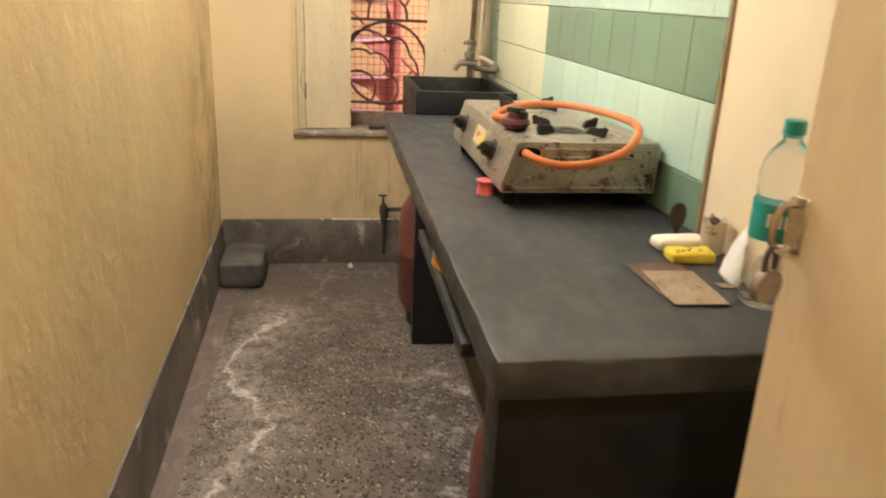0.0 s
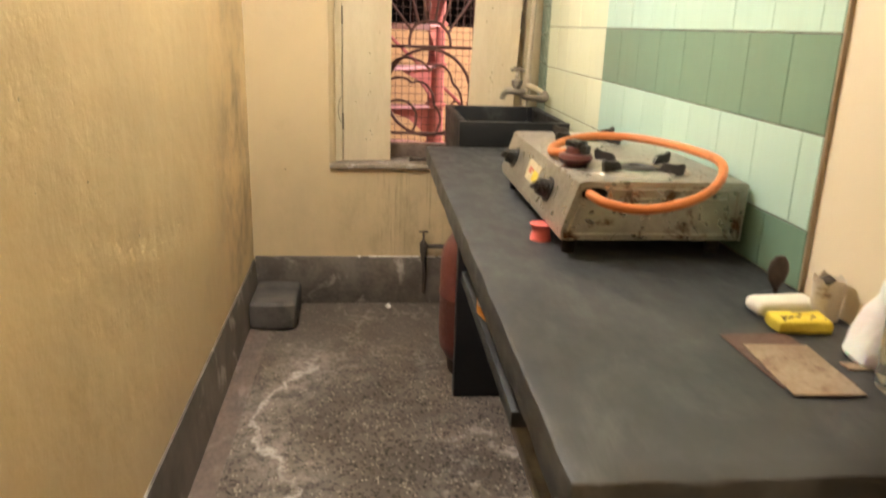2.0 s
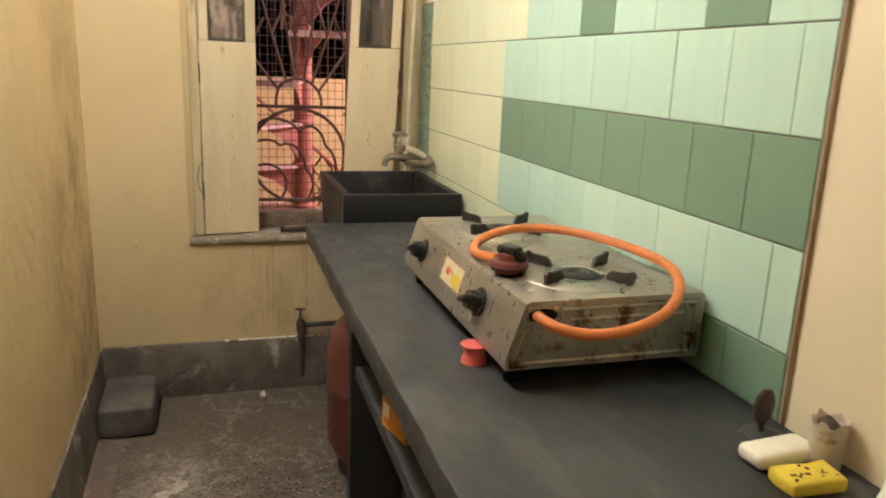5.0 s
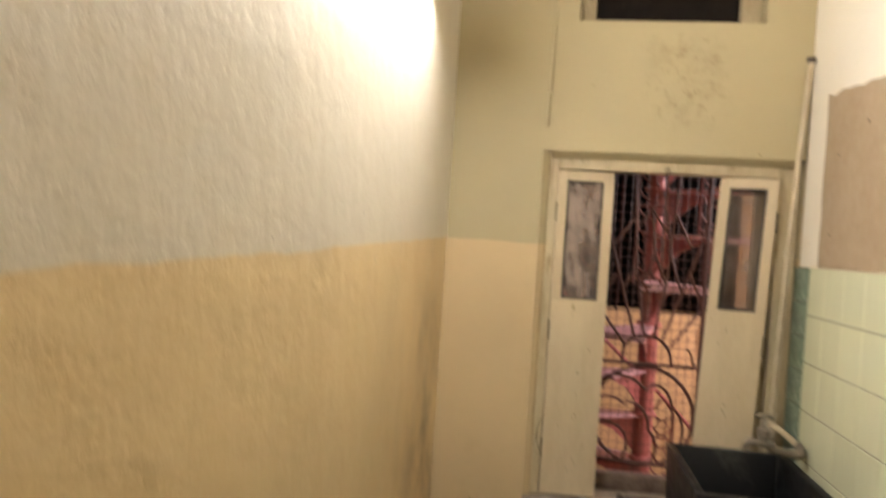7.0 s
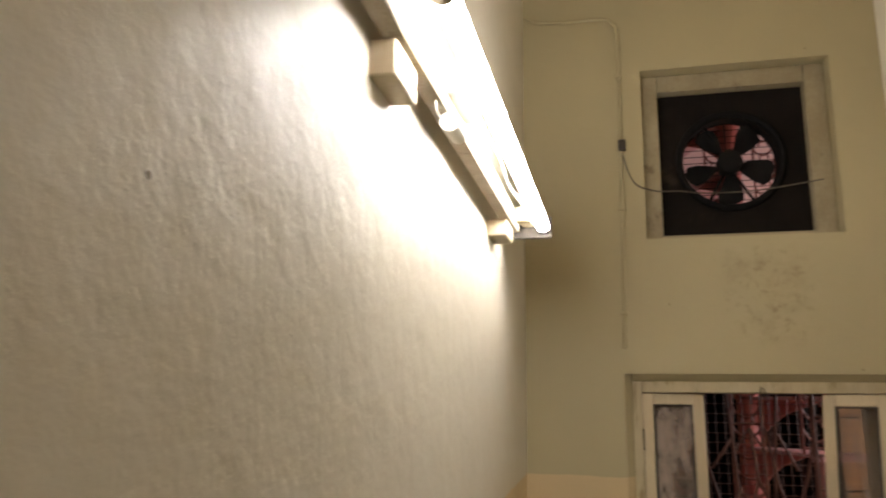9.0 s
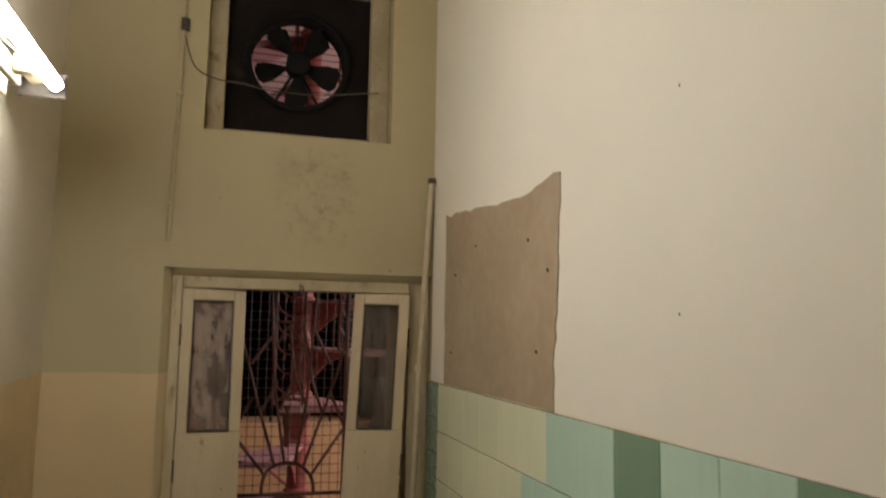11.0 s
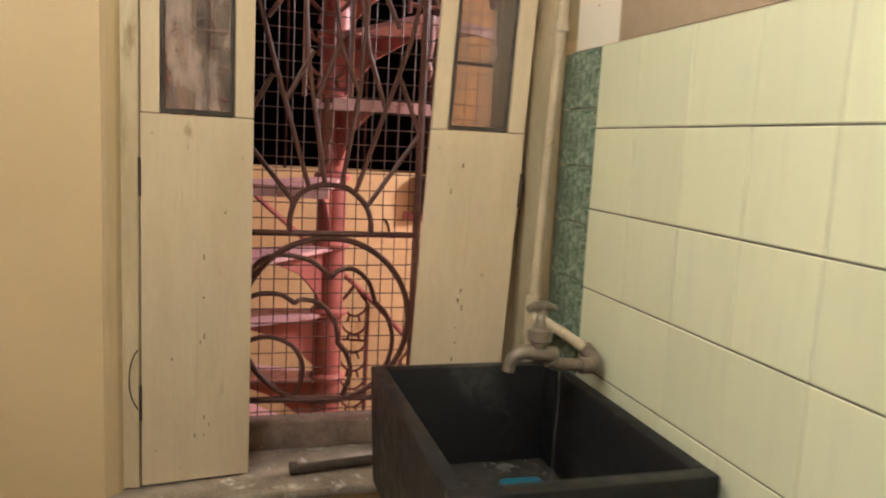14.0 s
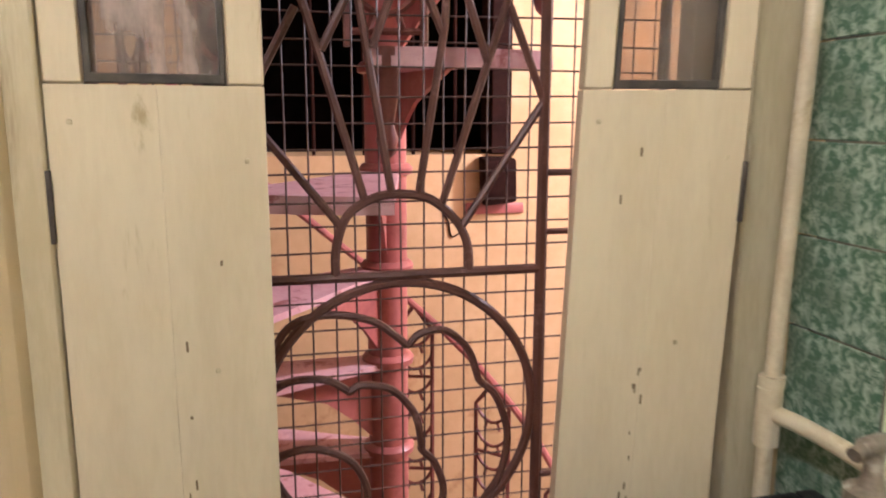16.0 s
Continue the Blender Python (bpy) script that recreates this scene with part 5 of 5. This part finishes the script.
lock = thing("padlock", (*(MD @ Vector((LEN - 0.006, 0.034, 0))).xy, hz - 0.075), "round brown metal padlock hanging from the hasp", "padlock")
b = sweep([(LEN - 0.013, 0.028, hz - 0.055), (LEN - 0.003, 0.028, hz - 0.055)], [0.0185, 0.0185], 24)
b.transform(MD)
part("case", b, GALVANISED, lock)
b = sweep(smooth_line([(LEN - 0.008, 0.021, hz - 0.042), (LEN - 0.008, 0.021, hz - 0.022), (LEN - 0.008, 0.027, hz - 0.013), (LEN - 0.008, 0.034, hz - 0.022), (LEN - 0.008, 0.034, hz - 0.042)], 5), 0.0034, 8)
b.transform(MD)
part("shackle", b, DARK_PIPE, lock)

# ---- outside: spiral stair, facing house ----
whole("ground", box(-60, 60, 3.2, 60, -1.3, -1.2), GROUND, "dim yard ground", "ground", "structure")
stair = thing("spiral_staircase", (0.84, 3.79, -1.2), "red oxide painted iron spiral staircase with ornate balusters", "staircase")
PX, PY, PR, RAD = 0.84, 3.79, 0.043, 0.51
STEP, RISE, A0, ZA = 27.0, 0.203, 246.0, 1.205
part("pole", sweep([(PX, PY, -1.2), (PX, PY, 4.1)], PR, 24), RED_PAINT, stair, "red painted centre pole")
HALF = 15.5


def rim_points(a_mid, r, half, n=7):
    return [(PX + r * math.cos(radians(a_mid + half * (2 * k / (n - 1) - 1))), PY + r * math.sin(radians(a_mid + half * (2 * k / (n - 1) - 1)))) for k in range(n)]


rail = []
first, last = -11, 14
baluster_mesh = None


def baluster_bm():
    """Cast ladder of leaves between two bars, with a finial under it."""
    b = bmesh.new()
    w, h = 0.052, 0.80
    for s in (-1, 1):
        sweep([(s * w, 0, 0.0), (s * w, 0, h - 0.07), (s * w * 0.6, 0, h - 0.045), (0, 0, h)], 0.0062, 5, bm=b)
    n = 10
    d = (h - 0.09) / n
    for i in range(n):
        z = 0.02 + i * d
        cup = [(-w, 0, z + d * 0.95), (-w * 0.62, 0, z + d * 0.52), (0, 0, z + d * 0.30), (w * 0.62, 0, z + d * 0.52), (w, 0, z + d * 0.95)]
        sweep(smooth_line(cup, 3), 0.0050, 5, bm=b)
        sweep([(-w * 0.45, 0, z), (-w * 0.28, 0, z + d * 0.42)], 0.0046, 4, bm=b)
        sweep([(w * 0.45, 0, z), (w * 0.28, 0, z + d * 0.42)], 0.0046, 4, bm=b)
        if i % 4 == 0:
            sweep([(-w, 0, z), (w, 0, z)], 0.0050, 5, bm=b)
    lathe([(0.0, -0.155), (0.010, -0.145), (0.016, -0.125), (0.010, -0.105), (0.014, -0.08), (0.017, -0.06), (0.017, 0.0), (0.0, 0.0)], (0, 0, 0), 10, b)
    return b


baluster_mesh = mesh_of("baluster", baluster_bm(), BALUSTER_RED)
for i in range(first, last):
    a, z = A0 + STEP * i, ZA + RISE * i
    outer = rim_points(a, RAD, HALF)
    inn = rim_points(a, PR * 0.9, 60, 4)
    bm = prism(outer + inn[::-1], z - 0.012, z)
    prism(rim_points(a, RAD + 0.004, HALF) + rim_points(a, RAD - 0.004, HALF)[::-1], z - 0.026, z - 0.0125, bm)
    tread = part("tread", bm, LIT_TREAD_PAINT, stair, "stained red tread, its colour paled to pink for lamplight", soft=False)
    part("collar", lathe([(PR, -0.012), (PR + 0.012, -0.008), (PR + 0.013, 0.004), (PR + 0.006, 0.012), (PR, 0.014)], (PX, PY, z + 0.001), 24), RED_PAINT, stair)
    # curved gusset under the tread
    g = bmesh.new()
    extrude_y([(PR, -0.012), (0.30, -0.012), (0.24, -0.035), (0.15, -0.07), (0.09, -0.12), (PR, -0.17)], -0.004, 0.004, g)
    g.transform(Matrix.Translation((PX, PY, z)) @ Matrix.Rotation(radians(a + HALF * 0.6), 4, "Z"))
    part("gusset", g, RED_PAINT, tread)
    e = a - HALF + 3
    m = Matrix.Translation((PX + (RAD - 0.012) * math.cos(radians(e)), PY + (RAD - 0.012) * math.sin(radians(e)), z)) @ Matrix.Rotation(radians(e + 90), 4, "Z")
    for f in (0, 0.5):
        aa = radians(e + STEP * f)
        rail.append((PX + (RAD - 0.012) * math.cos(aa), PY + (RAD - 0.012) * math.sin(aa), z + RISE * f + 0.80))
    if math.sin(radians(e)) > 0 and math.cos(radians(e)) < -0.05:
        continue
    ob = new("baluster", baluster_mesh)
    ob.parent = stair
    ob.matrix_parent_inverse = Matrix.Translation(stair.location).inverted()
    ob.matrix_basis = m
part("handrail", sweep(smooth_line(rail, 4), 0.010, 8), RED_PAINT, stair)

# the house across the yard
FY = 4.62
house = thing("facing_house", (0.9, FY, -1.2), "ochre plastered house wall with a dark barred window", "house")
OX0, OX1, OZ0, OZ1 = 0.42, 1.40, 1.19, 2.55
bm = bmesh.new()
for x0, x1, z0, z1 in ((-6.0, OX0, -1.2, 2.62), (OX0, OX1, -1.2, OZ0), (OX1, 7.0, -1.2, 2.62), (OX0, OX1, OZ1, 2.62)):
    box(x0, x1, FY, FY + 0.3, z0, z1, bm=bm)
part("wall", bm, OCHRE, house, "ochre plaster with cracks and stains")
part("upper_wall", box(-6.0, 7.0, FY - 0.01, FY + 0.3, 2.621, 6.5), PINK_WALL, house, "pale pink upper wall")
opening = part("window_frame", box(OX1 - 0.07, OX1 - 0.001, FY - 0.02, FY + 0.1, OZ0 + 0.001, OZ1 - 0.001, 0.004, 1), DARK_WOOD, house, "dark red frame post")
part("window_frame", box(OX0 + 0.001, OX0 + 0.07, FY - 0.02, FY + 0.1, OZ0 + 0.001, OZ1 - 0.001, 0.004, 1), DARK_WOOD, house, "dark red frame post")
for x in (0.60, 0.76, 0.92, 1.08, 1.22):
    part("window_bar", sweep([(x, FY + 0.03, OZ0), (x, FY + 0.03, OZ1)], 0.006, 8), DARK_WOOD, house)
# open shell behind the bars, coloured black for the unlit room's darkness
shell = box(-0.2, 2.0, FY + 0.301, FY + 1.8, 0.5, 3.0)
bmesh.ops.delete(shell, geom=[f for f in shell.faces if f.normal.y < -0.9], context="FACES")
part("dark_room_shell", shell, BLACK, house, "matt black shell whose colour gives the unlit room's darkness", soft=False)
# rough block for the broken lower end of the dark window post
part("post_foot", roughen(box(1.295, 1.41, FY - 0.07, FY - 0.001, 1.03, 1.18, 0.01), 0.012, 14), DARK_WOOD, house, "broken dark foot of a wooden post under the window")
part("broken_plaster", roughen(box(1.25, 1.45, FY - 0.012, FY - 0.001, 0.99, 1.03, 0.003), 0.012, 20), RED_PAINT, house, "broken brick edge")
g = bmesh.new()
sweep(smooth_line([(1.17, FY - 0.004, 1.0), (1.19, FY - 0.004, 0.97), (1.20, FY - 0.004, 0.92), (1.23, FY - 0.004, 0.93)], 4), 0.003, 5, bm=g)
part("crack", g, DARK_WOOD, house)
wall_out = whole("wall_yard_side", box(1.36, 6.0, 3.0, 3.2, -1.2, 5.0), PINK_WALL, "outer wall of the house along the yard", "wall", "structure")
whole("wall_yard_below", box(-6.0, 1.36, 3.0, 3.2, -1.2, -0.121), PINK_WALL, "outer wall below the kitchen window", "wall", "structure")
whole("wall_yard_left", box(-6.0, -0.141, 3.0, 3.2, -0.12, 5.0), PINK_WALL, "outer wall of the house along the yard", "wall", "structure")
whole("wall_yard_above", box(-0.14, 1.36, 3.02, 3.2, CEIL + 0.101, 5.0), PINK_WALL, "outer wall above the kitchen", "wall", "structure")
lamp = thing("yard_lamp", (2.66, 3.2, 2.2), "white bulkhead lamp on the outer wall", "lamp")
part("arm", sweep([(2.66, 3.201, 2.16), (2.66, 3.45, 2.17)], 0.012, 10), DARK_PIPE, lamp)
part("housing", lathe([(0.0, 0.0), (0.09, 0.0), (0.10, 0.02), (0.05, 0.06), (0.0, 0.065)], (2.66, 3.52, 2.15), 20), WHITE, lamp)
# fixture made up to carry the passage fill light, out of view
ceil_lamp = thing("passage_fill_lamp", (0.75, -1.4, 2.9), "unseen round white lamp added for the passage fill light", "lamp")
part("base", lathe([(0.0, 0.0), (0.16, 0.0), (0.16, 0.05), (0.0, 0.05)], (0.75, -1.4, 2.899), 24), WHITE, ceil_lamp)

# ---- wall tiles ----
TOPZ, ROW_Z = 1.515, ((1.362, 1.515), (1.209, 1.361), (1.056, 1.208), (0.903, 1.055), (0.801, 0.902))
whole("tile_bed", box(W + 0.002, WALL_X + 0.002, 0.958, 2.998, 0.8005, 1.5145), GROUT, "dark tile grout", "grout", "structure")
whole("tile_edge", roughen(box(W + 0.0004, WALL_X + 0.001, 0.9515, 0.9575, 0.8005, 1.5165, 0.001, 1), 0.0006, 30), PLASTER_PATCH, "thin brown plaster bead along the tiling's end", "trim", "structure")
tile_cache = {}


def tile(y0, y1, z0, z1, material):
    gy, gz = 0.0007, 0.0008
    w, h = round(y1 - y0 - 2 * gy, 4), round(z1 - z0 - 2 * gz, 4)
    key = (w, h, material.name)
    if key not in tile_cache:
        b = bmesh.new()
        e = 0.0016
        back = [b.verts.new((0.007, y, z)) for y, z in ((0, 0), (w, 0), (w, h), (0, h))]
        mid = [b.verts.new((0.0012, y, z)) for y, z in ((0, 0), (w, 0), (w, h), (0, h))]
        face = [b.verts.new((0, y, z)) for y, z in ((e, e), (w - e, e), (w - e, h - e), (e, h - e))]
        for k in range(4):
            j = (k + 1) % 4
            b.faces.new((back[k], back[j], mid[j], mid[k]))
            b.faces.new((mid[k], mid[j], face[j], face[k]))
        b.faces.new(face)
        tile_cache[key] = mesh_of("tile", b, material, soft=False)
    ob = new("tile", tile_cache[key])
    ob.parent = wall_right
    ob.location = (W + random.uniform(-0.0006, 0.0006), y0 + gy, z0 + gz)
    ob.rotation_euler = (0, random.uniform(-0.002, 0.002), random.uniform(-0.003, 0.003))


PITCH, END = 0.1485, 0.9585
for r, (z0, z1) in enumerate(ROW_Z):
    split = 1.985 if r in (0, 4) else 2.13
    y = 2.878
    edges = []
    while y > split + 0.02:
        step = PITCH if y - PITCH > split - 0.03 else y - split
        nxt = split if y - step < split + 0.03 else y - step
        edges.append((nxt, y, TILE_CREAM))
        y = nxt
    shift = r in (1, 3)
    first_one = True
    k = 0
    while y > END + 0.003:
        step = 0.073 if (shift and first_one) else PITCH
        nxt = max(END, y - step)
        if nxt - END < 0.02:
            nxt = END
        if r in (2, 4):
            m = TILE_GREEN
        elif r == 0 and k in (2, 5):
            m = TILE_GREEN
        else:
            m = TILE_MINT
        edges.append((nxt, y, m))
        y, first_one, k = nxt, False, k + 1
    for y0, y1, m in edges:
        tile(y0, y1, z0, z1, m)
z = 1.513
while z > 0.82:
    tile(2.8805, 3.030, max(0.801, z - 0.1115), z, MARBLE)
    z -= 0.1125
